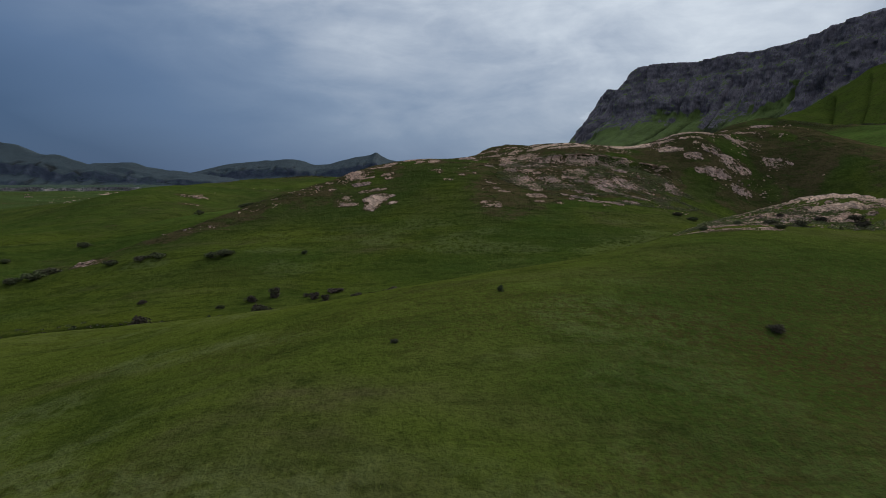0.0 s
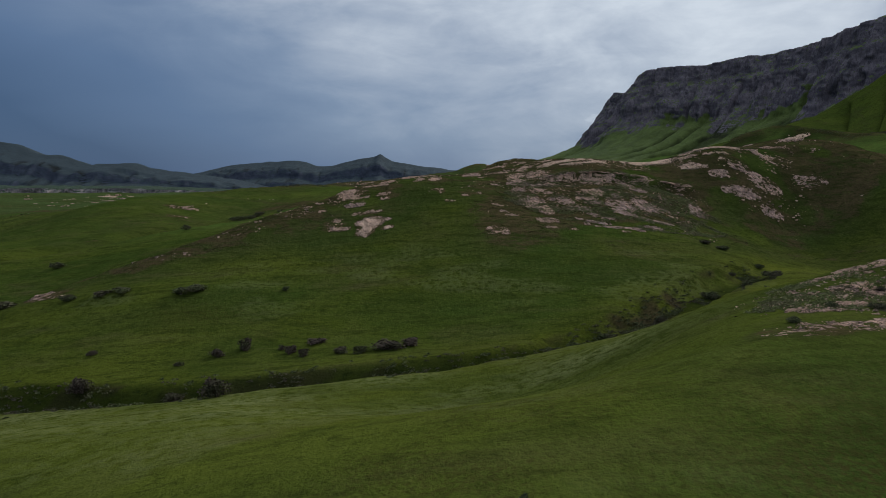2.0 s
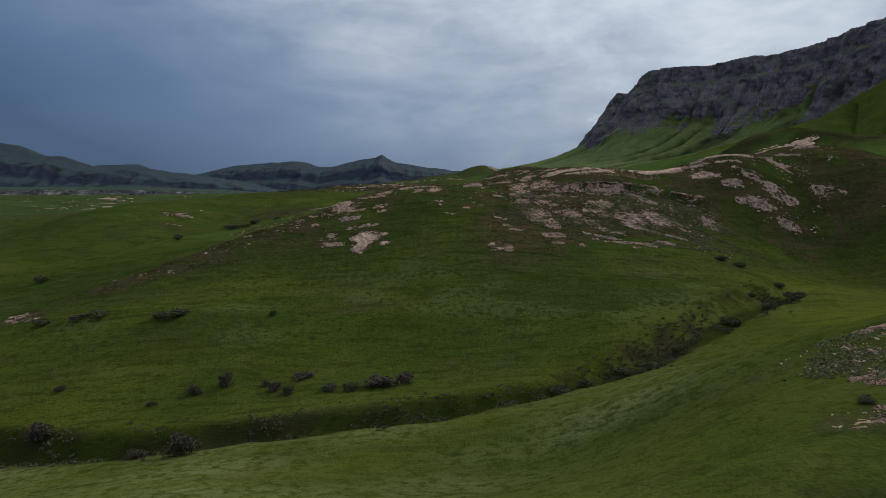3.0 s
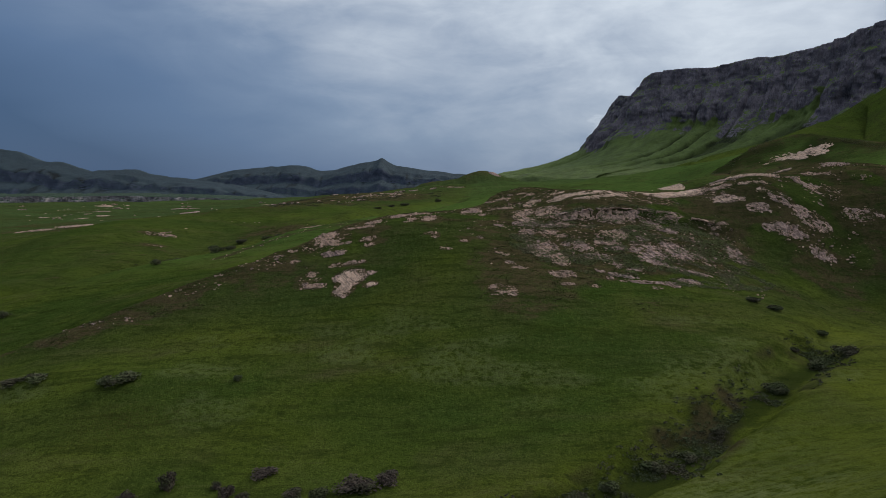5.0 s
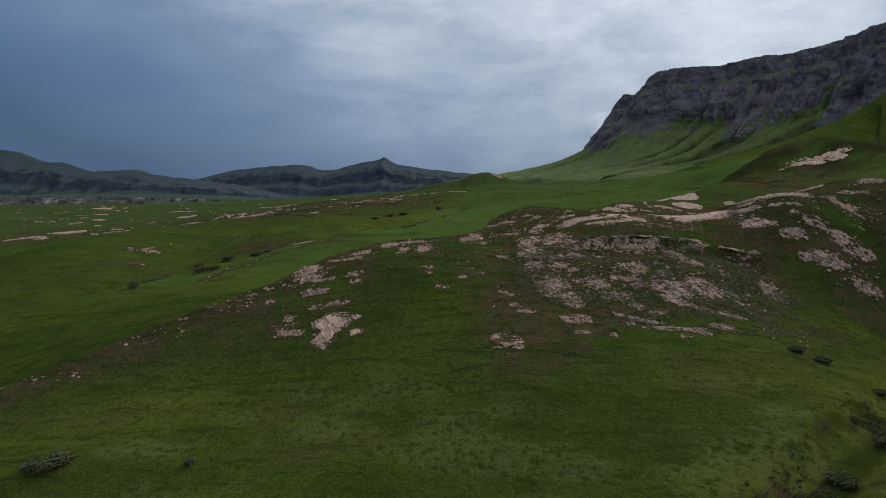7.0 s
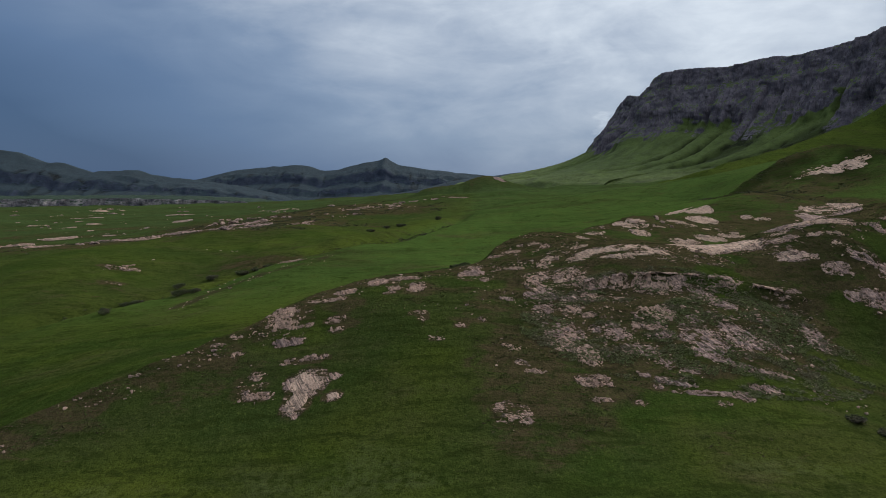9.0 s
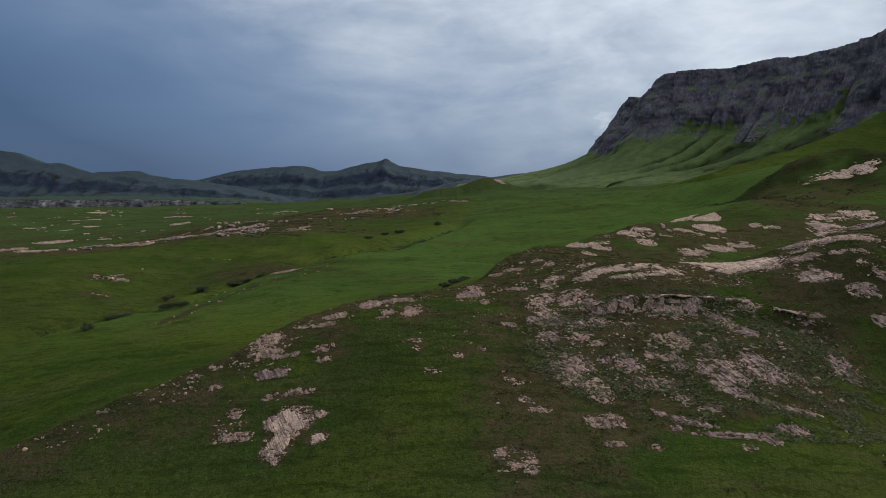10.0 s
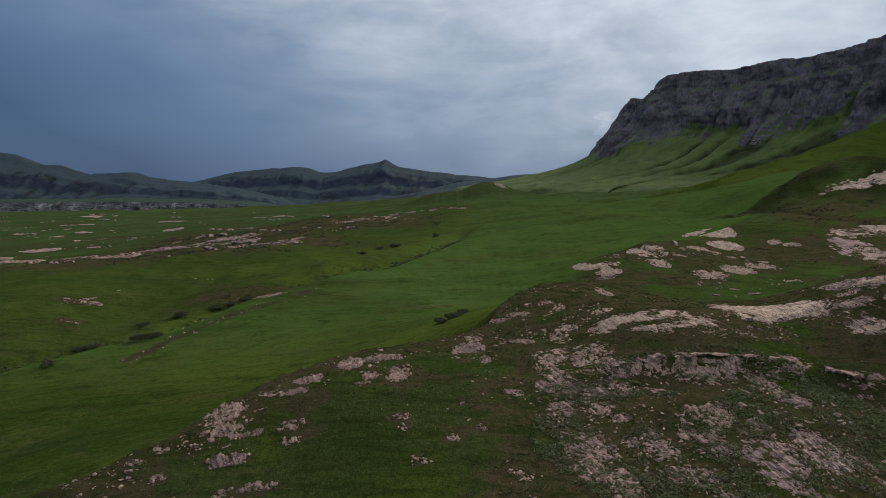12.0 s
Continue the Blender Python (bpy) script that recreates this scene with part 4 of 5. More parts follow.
def build_mountains():
    crest = [(390, 1640, 165), (345, 1430, 185), (322, 1300, 195), (318, 1253, 202), (319, 1201, 194), (324, 1168, 199), (330, 1127, 200), (335, 1094, 209), (351, 1071, 214), (370, 1042, 213), (402, 1000, 210),
             (424, 973, 214), (439, 951, 214), (444, 942, 211), (469, 902, 211), (481, 869, 212), (496, 824, 218), (520, 765, 226), (590, 620, 243), (720, 420, 262), (900, 200, 275)]
    tagged(escarpment(crest), "dark basalt mountain with fluted cliffs above green talus slopes", "mountain", kind="structure")
    far = [(-900, 1.0), (-300, 0.3), (0, 0.0), (60, 0.10), (150, 0.22), (180, 0.42), (260, 0.52), (290, 0.66), (420, 0.8), (700, 1.0), (1000, 1.2)]
    shoulder = [(760, 380, 215), (640, 520, 192), (540, 630, 168), (480, 700, 150), (455, 715, 132), (425, 728, 112), (365, 695, 90), (294, 640, 72), (243, 595, 57), (210, 562, 42), (180, 532, 20)]
    spur = [(-260, 1.0), (-110, 0.62), (-35, 0.12), (0, 0.0), (40, 0.2), (120, 0.7), (240, 1.15)]
    tagged(ridge("mountain_spur", shoulder, spur, 20, 3.0, 1, GRASS, (60, 2.0), (44, 3.0), 9, 110),
           "grassy shoulder running down from the mountain", "hill", kind="structure")
    left_crest = [(-2700, 2250, 190), (-2200, 2330, 200), (-1840, 2380, 190), (-1661, 2400, 179), (-1599, 2400, 164), (-1538, 2400, 137), (-1434, 2400, 124), (-1352, 2400, 99), (-1332, 2400, 91), (-1289, 2400, 97), (-1164, 2405, 98), (-1102, 2410, 83), (-978, 2420, 66), (-800, 2440, 40), (-640, 2470, 0), (-520, 2490, -75)]
    tagged(ridge("mountain", left_crest, far, -60, 9.0, 1, HAZY_BASALT, (46, 7.0), (70, 4.5), 13, 110, 0.6),
           "distant dark ridge with broken cliff bands", "mountain", kind="structure")
    peak_crest = [(-1700, 2900, 20), (-1400, 2870, 45), (-1150, 2860, 69), (-949, 2860, 110), (-700, 2860, 128), (-638, 2860, 123), (-552, 2860, 105), (-404, 2860, 134), (-325, 2860, 148), (-298, 2860, 158), (-268, 2860, 142), (-207, 2860, 123), (-11, 2860, 95), (111, 2860, 84), (300, 2870, 60)]
    tagged(ridge("mountain", peak_crest, far, -60, 8.0, 1, HAZY_BASALT, (46, 8.0), (64, 4.5), 27, 110, 0.5),
           "distant flat-shouldered mountain with one small pointed summit", "mountain", kind="structure")
    gap_crest = [(-420, 2340, -19), (-150, 2320, 20), (0, 2310, 55), (148, 2300, 73), (246, 2300, 84), (382, 2300, 88), (459, 2300, 81), (700, 2320, 70)]
    gentle = [(-600, 1.0), (-200, 0.2), (0, 0.0), (150, 0.15), (400, 0.6), (800, 1.1)]
    tagged(ridge("mountain", gap_crest, gentle, -20, 12.0, 1, HAZY_BASALT, (90, 4.0), (120, 4.0), 33, 50, 0.4),
           "low far green hill behind the pass", "hill", kind="structure")
    rim = [(-2300, 1640, 8), (-1700, 1680, 10), (-1165, 1700, 10), (-1018, 1700, 10), (-872, 1702, 10), (-683, 1710, 6), (-560, 1718, 1), (-480, 1722, -10), (-400, 1730, -45)]
    bluff = [(-300, 0.6), (-120, -0.15), (0, 0.0), (4, 0.3), (9, 0.55), (14, 0.62), (60, 1.0)]
    tagged(ridge("cliff", rim, bluff, -36, 4.0, 1, PALE_CLIFF, (16, 7.0), (50, 2.0), 45, 60),
           "long pale sandstone cliff band across the lower valley", "cliff", kind="structure")


build_mountains()


# ---- rock, scrub and grass materials ----
def sandstone_material(name, light, dark, streak, seed, turf=0.57):
    m, n, l, b = shader(name, 0.93, 0.12)
    pos = n.new("ShaderNodeNewGeometry").outputs["Position"]
    col, height_map = stone_colour(n, l, pos, light, dark, streak, seed, turf)
    tint = n.new("ShaderNodeObjectInfo").outputs["Random"]
    col = blend(n, l, band(n, l, tint, 0.0, 1.0, 0.0, 0.3), col, tuple(v * 0.62 for v in light))
    l.new(col, b.inputs["Base Color"])
    relief(n, l, b, height_map, 1.0, 0.25)
    return m


def leaf_material(name, a, b_, c):
    m, n, l, b = shader(name, 1.0, 0.0)
    geo = n.new("ShaderNodeNewGeometry")
    r = geo.outputs["Random Per Island"]
    tone = tex_noise(n, l, geo.outputs["Position"], 0.25, 4, 0.6)
    col = blend(n, l, r, a, b_)
    col = blend(n, l, band(n, l, tone, 0.42, 0.62), col, c)
    l.new(col, b.inputs["Base Color"])
    return m


SANDSTONE = sandstone_material("pale_sandstone", (0.78, 0.515, 0.390), (0.48, 0.305, 0.235), 0.4, 1.0, 0.555)
CREAM = sandstone_material("cream_sandstone", (0.80, 0.560, 0.420), (0.60, 0.405, 0.30), 0.2, 9.0, 0.67)
STREAKED = sandstone_material("streaked_sandstone", (0.72, 0.475, 0.385), (0.36, 0.235, 0.205), 0.85, 5.0, 0.62)
SCRUB = leaf_material("scrub_leaf", (0.056, 0.072, 0.032), (0.100, 0.110, 0.056), (0.080, 0.072, 0.050))
DRY_SCRUB = leaf_material("dry_scrub_leaf", (0.090, 0.070, 0.060), (0.060, 0.050, 0.040), (0.054, 0.060, 0.030))
LEDGE = leaf_material("ledge_scrub_leaf", (0.190, 0.200, 0.094), (0.120, 0.138, 0.056), (0.170, 0.152, 0.094))
HEATHER = leaf_material("heather", (0.056, 0.070, 0.023), (0.108, 0.074, 0.052), (0.060, 0.086, 0.023))
TURF = leaf_material("grass_blades", (0.070, 0.086, 0.0125), (0.106, 0.122, 0.021), (0.086, 0.098, 0.0155))
BARK, _bn, _bl, _bb = shader("scrub_bark", 0.9, 0.1)
_bl.new(blend(_bn, _bl, tex_noise(_bn, _bl, _bn.new("ShaderNodeNewGeometry").outputs["Position"], 9.0), (0.05, 0.04, 0.032), (0.11, 0.09, 0.075)), _bb.inputs["Base Color"])


def mesh_of(name, verts, faces, material, smooth=False):
    """A mesh from arrays of corners and of equal-sided faces."""
    verts, faces = np.asarray(verts, np.float32), np.asarray(faces, np.int32)
    me = bpy.data.meshes.new(name)
    me.vertices.add(len(verts))
    me.vertices.foreach_set("co", verts.ravel())
    me.loops.add(faces.size)
    me.loops.foreach_set("vertex_index", faces.ravel())
    me.polygons.add(len(faces))
    me.polygons.foreach_set("loop_start", (np.arange(len(faces)) * faces.shape[1]).astype(np.int32))
    me.polygons.foreach_set("use_smooth", np.full(len(faces), smooth))
    me.update(calc_edges=True)
    me.materials.append(material)
    return me


def child(name, me, parent, label=""):
    ob = new(name, me)
    ob.parent = parent
    return tagged(ob, label)


# ---- rock ----
def slab_mesh(cx, cy, a, b, seed, thick, material, tilt=0.0, broken=0.8):
    """A weathered sheet of bedrock that breaks out of the slope at (cx, cy), a by b metres to each side."""
    rings, segs = (26, 112) if max(a, b) > 2.2 else (17, 64) if max(a, b) > 0.9 else (10, 36)
    r, q = np.meshgrid(np.linspace(0, 1.25, rings + 1)[1:], np.arange(segs) / segs * 2 * np.pi, indexing="ij")
    ca, sa = math.cos(tilt), math.sin(tilt)
    # squarish rather than round in plan
    u = a * r * np.sign(np.cos(q)) * np.abs(np.cos(q)) ** 0.75
    v = b * r * np.sign(np.sin(q)) * np.abs(np.sin(q)) ** 0.75
    x, y = cx + u * ca - v * sa, cy + u * sa + v * ca
    s = np.clip(max(a, b) / 5, 0.3, 3)
    ragged = broken * (0.7 - r**3) + (1.05 - 0.4 * broken) * fractal(x / (1.25 * s), y / (0.7 * s), 6, seed % 97, 0.7)
    rough = fractal(x / (0.9 * s), y / (0.6 * s), 4, seed % 89, 0.55)
    lines = (y + 0.18 * x) / (0.55 * s) + 0.8 * fractal(x / (2.2 * s), y / (2.2 * s), 3, seed % 83)
    beds = np.floor(lines) + step(0.55, 0.95, lines - np.floor(lines)) - lines
    edge = step(-0.02, 0.22, ragged)
    lift = edge * thick * (0.30 + 0.22 * beds + 0.13 * rough + 0.18 * np.clip(ragged, 0, 1)) - (1 - edge) * (0.16 + 0.25 * np.clip(-ragged, 0, 0.6))
    lift = np.where(r > 1.24, -0.5 - 0.3 * thick, lift)
    x, y, lift = np.append(x.ravel(), cx), np.append(y.ravel(), cy), np.append(lift.ravel(), thick * 0.2)
    z = height(x, y, False) + lift
    i = np.arange((rings - 1) * segs)
    k, j = i // segs, i % segs
    n = (j + 1) % segs
    quads = np.stack([k * segs + j, (k + 1) * segs + j, (k + 1) * segs + n, k * segs + n], 1)
    tris = np.concatenate([quads[:, [0, 1, 2]], quads[:, [0, 2, 3]], np.stack([np.full(segs, rings * segs), np.arange(segs), (np.arange(segs) + 1) % segs], 1)])
    origin = np.array([cx, cy, float(z[-1])])
    return mesh_of("stone", np.stack([x, y, z], 1) - origin, tris, material, True), origin


def boulder_mesh(seed, material):
    """A broken, angular block about a metre across."""
    rng = random.Random(seed)
    bm = bmesh.new()
    bmesh.ops.create_icosphere(bm, subdivisions=2, radius=0.5)
    cuts = [Vector((rng.uniform(-1, 1), rng.uniform(-1, 1), rng.uniform(-0.6, 1))).normalized() for _ in range(7)]
    for v in bm.verts:
        for n in cuts:
            over = v.co.dot(n) - 0.36
            if over > 0:
                v.co -= n * over * 0.85
        v.co *= 1 + 0.12 * noise.noise(v.co * 3 + Vector((seed, 0, 0)))
        v.co.z *= 0.62
    me = bpy.data.meshes.new("stone")
    bm.to_mesh(me)
    bm.free()
    me.materials.append(material)
    return me


def block_mesh(seed, material):
    """A squarish block split off a ledge, a metre long."""
    rng = random.Random(seed)
    bm = bmesh.new()
    bmesh.ops.create_cube(bm, size=1.0)
    bmesh.ops.bevel(bm, geom=bm.edges[:], offset=0.1, segments=1, affect="EDGES")
    bmesh.ops.subdivide_edges(bm, edges=[e for e in bm.edges if e.calc_length() > 0.5], cuts=1, use_grid_fill=True)
    bmesh.ops.triangulate(bm, faces=bm.faces[:])
    for v in bm.verts:
        v.co = Vector((v.co.x * (1 + 0.25 * rng.uniform(-1, 1)), v.co.y * 0.75 * (1 + 0.25 * rng.uniform(-1, 1)), v.co.z * 0.55 * (1 + 0.2 * rng.uniform(-1, 1))))
        v.co += 0.2 * noise.noise_vector(v.co * 2.1 + Vector((seed * 1.7, 0, 0)))
    me = bpy.data.meshes.new("stone")
    bm.to_mesh(me)
    bm.free()
    me.materials.append(material)
    return me


BLOCKS = [block_mesh(s, SANDSTONE) for s in range(7)] + [block_mesh(s + 30, STREAKED) for s in range(4)]
BOULDERS = [boulder_mesh(s, SANDSTONE) for s in range(5)] + [boulder_mesh(s + 20, STREAKED) for s in range(3)]


def outcrop(label, slabs, spots, seed, thick, material, streaked, whole):
    """Bedrock sheets at their places, and spots (x, y, rx, ry, sheets, blocks) with smaller sheets and loose blocks strewn over them."""
    rng = random.Random(seed)
    first = slabs[0] if slabs else spots[0]
    thing = tagged(new("rock_outcrop"), label, "rock outcrop", "sandstone outcrops")
    base = Vector((first[0], first[1], float(height(np.array([first[0]]), np.array([first[1]]), False)[0])))
    thing.location = base

    def lay(me, place, spin=None, size=None):
        ob = child("stone", me, thing)
        ob.location = Vector(place) - base
        if spin:
            ob.rotation_euler = spin
        if size:
            ob.scale = size

    rows = []
    for k, (x, y, a, b) in enumerate(slabs):
        if thick < 0.2:
            continue
        if whole or streaked > 0.5 or a > 9:
            me, at = slab_mesh(x, y, a, b, seed * 31 + k, min(thick, 0.16 * max(a, b) + 0.12), material or (STREAKED if rng.random() < streaked else SANDSTONE), rng.uniform(-0.2, 0.2), 1.35 if seed == 7 else 0.8 if seed == 24 and a > 2 and b > 1 else 0.9 if material is CREAM and 2.2 < a < 7 and seed in (2, 29) else 0.26)
            lay(me, at)
            continue
        # a ledge: rows of split blocks along the bedding, with gaps
        grow = max(1.0, a / 4.5)
        lines = max(1, round(b / (0.55 * grow)))
        for line in range(lines):
            v = (line + 0.5) / lines * 2 - 1
            reach = a * math.sqrt(max(0.05, 1 - v * v)) * rng.uniform(0.7, 1.1)
            u = -reach
            while u < reach:
                s = grow * min(0.25 + rng.expovariate(3.4), 1.3)
                u += s * rng.uniform(0.6, 1.1)
                if rng.random() < 0.58:
                    rows.append((x + u + rng.uniform(-0.2, 0.2), y + b * v + 0.12 * u * rng.uniform(-1, 1) + rng.uniform(-0.3, 0.3) * grow, s))
    if rows:
        at = np.array(rows)
        for (x, y, s), z in zip(rows, height(at[:, 0], at[:, 1], False)):
            lay(rng.choice(BLOCKS[7:] if rng.random() < streaked else BLOCKS[:7]), (x, y, z - 0.04 * s), (rng.uniform(-0.12, 0.3), rng.uniform(-0.15, 0.15), rng.uniform(-0.4, 0.4)),
                (s * rng.uniform(0.8, 1.7), s * rng.uniform(0.7, 1.2), s * rng.uniform(0.45, 0.9)))
    xs, ys, sizes = [], [], []
    for x, y, rx, ry, sheets, blocks in spots:
        for k in range(sheets // 3):
            q, d = rng.uniform(0, 2 * math.pi), math.sqrt(rng.random())
            a = rng.uniform(0.35, 1.0) ** 2 * 0.26 * min(rx, 9) + 0.3
            me, at = slab_mesh(x + rx * d * math.cos(q), y + ry * d * math.sin(q), a, a * rng.uniform(0.25, 0.6), seed * 77 + len(xs) + k, min(thick, 0.2 * a + 0.12),
                               material or (STREAKED if rng.random() < streaked else SANDSTONE), rng.uniform(-0.4, 0.4), 0.3)
            lay(me, at)
        for _ in range(blocks):
            q, d = rng.uniform(0, 2 * math.pi), math.sqrt(rng.random())
            xs.append(x + rx * d * math.cos(q)), ys.append(y + ry * d * math.sin(q))
            sizes.append(min(0.16 + rng.expovariate(4.2), 1.1) * max(1.0, y / 210) * min(1.0, 0.35 + rx / 22) * (0.5 if thick < 0.2 else 1.0))
    if xs:
        for x, y, z, s in zip(xs, ys, height(np.array(xs), np.array(ys), False), sizes):
            lay(rng.choice(BLOCKS if rng.random() < 0.6 else BOULDERS), (x, y, z - 0.05 * s), (rng.uniform(-0.3, 0.3), rng.uniform(-0.3, 0.3), rng.uniform(0, 6.28)),
                (s * rng.uniform(0.8, 1.5), s * rng.uniform(0.7, 1.1), s * rng.uniform(0.6, 1.0)))
    return thing


def build_rock():
    for label, slabs, spots, seed, thick, stone, streaked in OUTCROPS:
        outcrop(label, slabs, spots, seed, thick, {"pale": CREAM, "cream": CREAM, "streaked": STREAKED}.get(stone), streaked, stone in ("pale", "streaked", "cream", "sand"))


build_rock()


# ---- rock ledges: height of the step, then its line; the broken front faces the valley ----
BLUFF_EDGE = [(1.8, (-295, 503), (-283, 503), (-263, 491)), (1.5, (-214, 426), (-208, 429), (-201, 430)), (1.8, (-201, 430), (-195, 434), (-189, 441)), (2.2, (-197, 449), (-191.2, 457), (-178.8, 452.6)), (2, (-190.2, 472.4), (-174.2, 462.5), (-161.1, 457.7)), (1.7, (-149, 416), (-144, 414), (-140, 411))]
BLUFF_STACK = [(2.7, (-248, 695), (-235, 700), (-223, 710)), (2.4, (-203, 655), (-188.2, 654.2), (-176.3, 661)), (1.8, (-141.4, 543.6), (-122.8, 520.4), (-109, 507.7)), (2.9, (-199, 577.7), (-180, 562.4), (-164.2, 555.7)), (2.1, (-151.5, 521.3), (-138.5, 511.8), (-123.1, 493.6)), (2.4, (-159, 484), (-157.2, 503.1), (-134.9, 471.1)), (2.2, (-131, 466.9), (-117, 451), (-106.8, 442.7)), (1.7, (-125, 412), (-115.4, 402.9), (-108.3, 399.8)), (1.7, (-109.5, 406.8), (-96.5, 388.3), (-95, 402)), (1.3, (-122, 391), (-117, 390), (-114, 390)), (0.8, (-107, 391), (-105, 391), (-102, 390))]
BLUFF_SHELF = [(1.1, (-94, 401), (-87, 402), (-81, 406)), (1.1, (-87.7, 393.2), (-86.4, 406.3), (-83.1, 413.2)), (1.9, (-91, 436), (-85, 443), (-80, 450))]
UPPER_SHELVES = [(2.3, (-80.6, 536.8), (-72.2, 536.1), (-64.4, 539.1)), (1.8, (-69.6, 499.5), (-64.7, 502.9), (-59.6, 505.7)), (2.1, (-56.6, 551.1), (-48.5, 560.6), (-40.4, 568)), (2.1, (-40.4, 568), (-32.6, 577.6), (-24.3, 583.4)), (1.5, (-35.4, 524), (-30.3, 523.4), (-24.2, 522.7)), (1.3, (-19.3, 582.1), (-12.1, 579.3), (-5.1, 582.3)), (1.5, (-101, 521.9), (-93.3, 520.6), (-82.5, 506.7)), (1.1, (-78.7, 490.6), (-73.4, 490), (-68.6, 491.1))]
HIGH_SHELVES = [(3.5, (-310, 1080), (-306, 1087), (-301, 1094)), (2, (-222, 825), (-211, 826), (-196, 813)), (2, (-202, 861), (-196, 855), (-189, 850)), (1.8, (-106.6, 610.5), (-102.3, 606), (-99.3, 603.3))]
SIDE_SHELVES = [(2.9, (-488, 1187), (-477, 1184), (-468, 1187)), (2.6, (-441, 1071), (-433, 1081), (-427, 1092)), (3, (-376, 930), (-371, 931), (-368, 936)), (2.7, (-280, 695), (-277, 700), (-274, 705)), (1.7, (-213.9, 572.9), (-209.2, 575.7), (-202.3, 577.1)), (1.3, (-162.6, 460.5), (-159.8, 465.1), (-158.4, 469.6))]
PLATEAU_SHELVES = [(2.8, (-616, 1150), (-594, 1150), (-576, 1157)), (2.6, (-577, 1073), (-551, 1071), (-514, 1050)), (1.6, (-607, 1012), (-598, 1017), (-590, 1023)), (1.5, (-572, 919), (-569, 927), (-563, 929)), (2, (-495, 846), (-493, 853), (-490, 859)), (2.5, (-466, 779), (-463, 787), (-459, 794)), (2, (-469, 851), (-467, 856), (-465, 860)), (1.9, (-362, 617), (-352, 621), (-340, 621)), (1.8, (-320, 607), (-315, 611), (-312, 618)), (1.9, (-312, 626), (-308, 635), (-304, 643)), (1.9, (-289, 620), (-286, 624), (-284, 628)), (1.5, (-289, 653), (-286, 658), (-284, 663)), (1.8, (-732, 1104), (-723, 1111), (-718, 1123)), (2.5, (-681, 1033), (-677, 1043), (-673, 1052)), (2.8, (-561, 868), (-559, 875), (-557, 882))]
MEADOW_SHELVES = [(1.3, (-140, 377), (-137, 383), (-131, 385)), (0.4, (-100.3, 323.4), (-99.4, 324.5), (-98.5, 324.6)), (0.4, (-96.8, 323.1), (-95, 323.4), (-93.3, 322.8)), (0.4, (-91.6, 321.4), (-90.8, 320.8), (-89, 321)), (0.4, (-86, 320.1), (-84.4, 320), (-82.7, 320.6)), (0.6, (-120, 289.5), (-118, 291.5), (-115.9, 294.3)), (0.6, (-115.9, 294.3), (-113.6, 296.2), (-112.6, 297.6)), (0.8, (-62.7, 306.1), (-60.6, 306.7), (-58.4, 308.1)), (0.4, (-110.5, 305.6), (-109.7, 306.8), (-109.7, 306.8)), (0.3, (-111.7, 279.7), (-110.4, 279.6), (-109.1, 280.6)), (0.4, (-41.5, 292.7), (-40.6, 293.7), (-39.6, 294.7)), (0.5, (-75.1, 277.7), (-72.9, 280), (-65, 266)), (0.4, (-68, 258), (-64, 254.6), (-61.8, 254.3))]
RISE_SHELVES = [(0.9, (79, 262), (86.2, 265.7), (91.4, 264.7)), (0.7, (70, 262), (73, 262), (76, 262)), (0.7, (100.7, 290.4), (103.7, 290.5), (107.1, 292.1)), (0.9, (81.2, 320.5), (81.3, 301.8), (88.9, 304.2)), (0.5, (68.9, 212.9), (72.4, 212.8), (78.1, 216.7)), (0.5, (78.1, 216.7), (83.9, 218.3), (85.9, 214.3)), (0.6, (50.7, 213), (53.3, 212.5), (56.3, 212.8)), (0.8, (45.6, 277.6), (48.8, 278.5), (52.1, 279.4))]


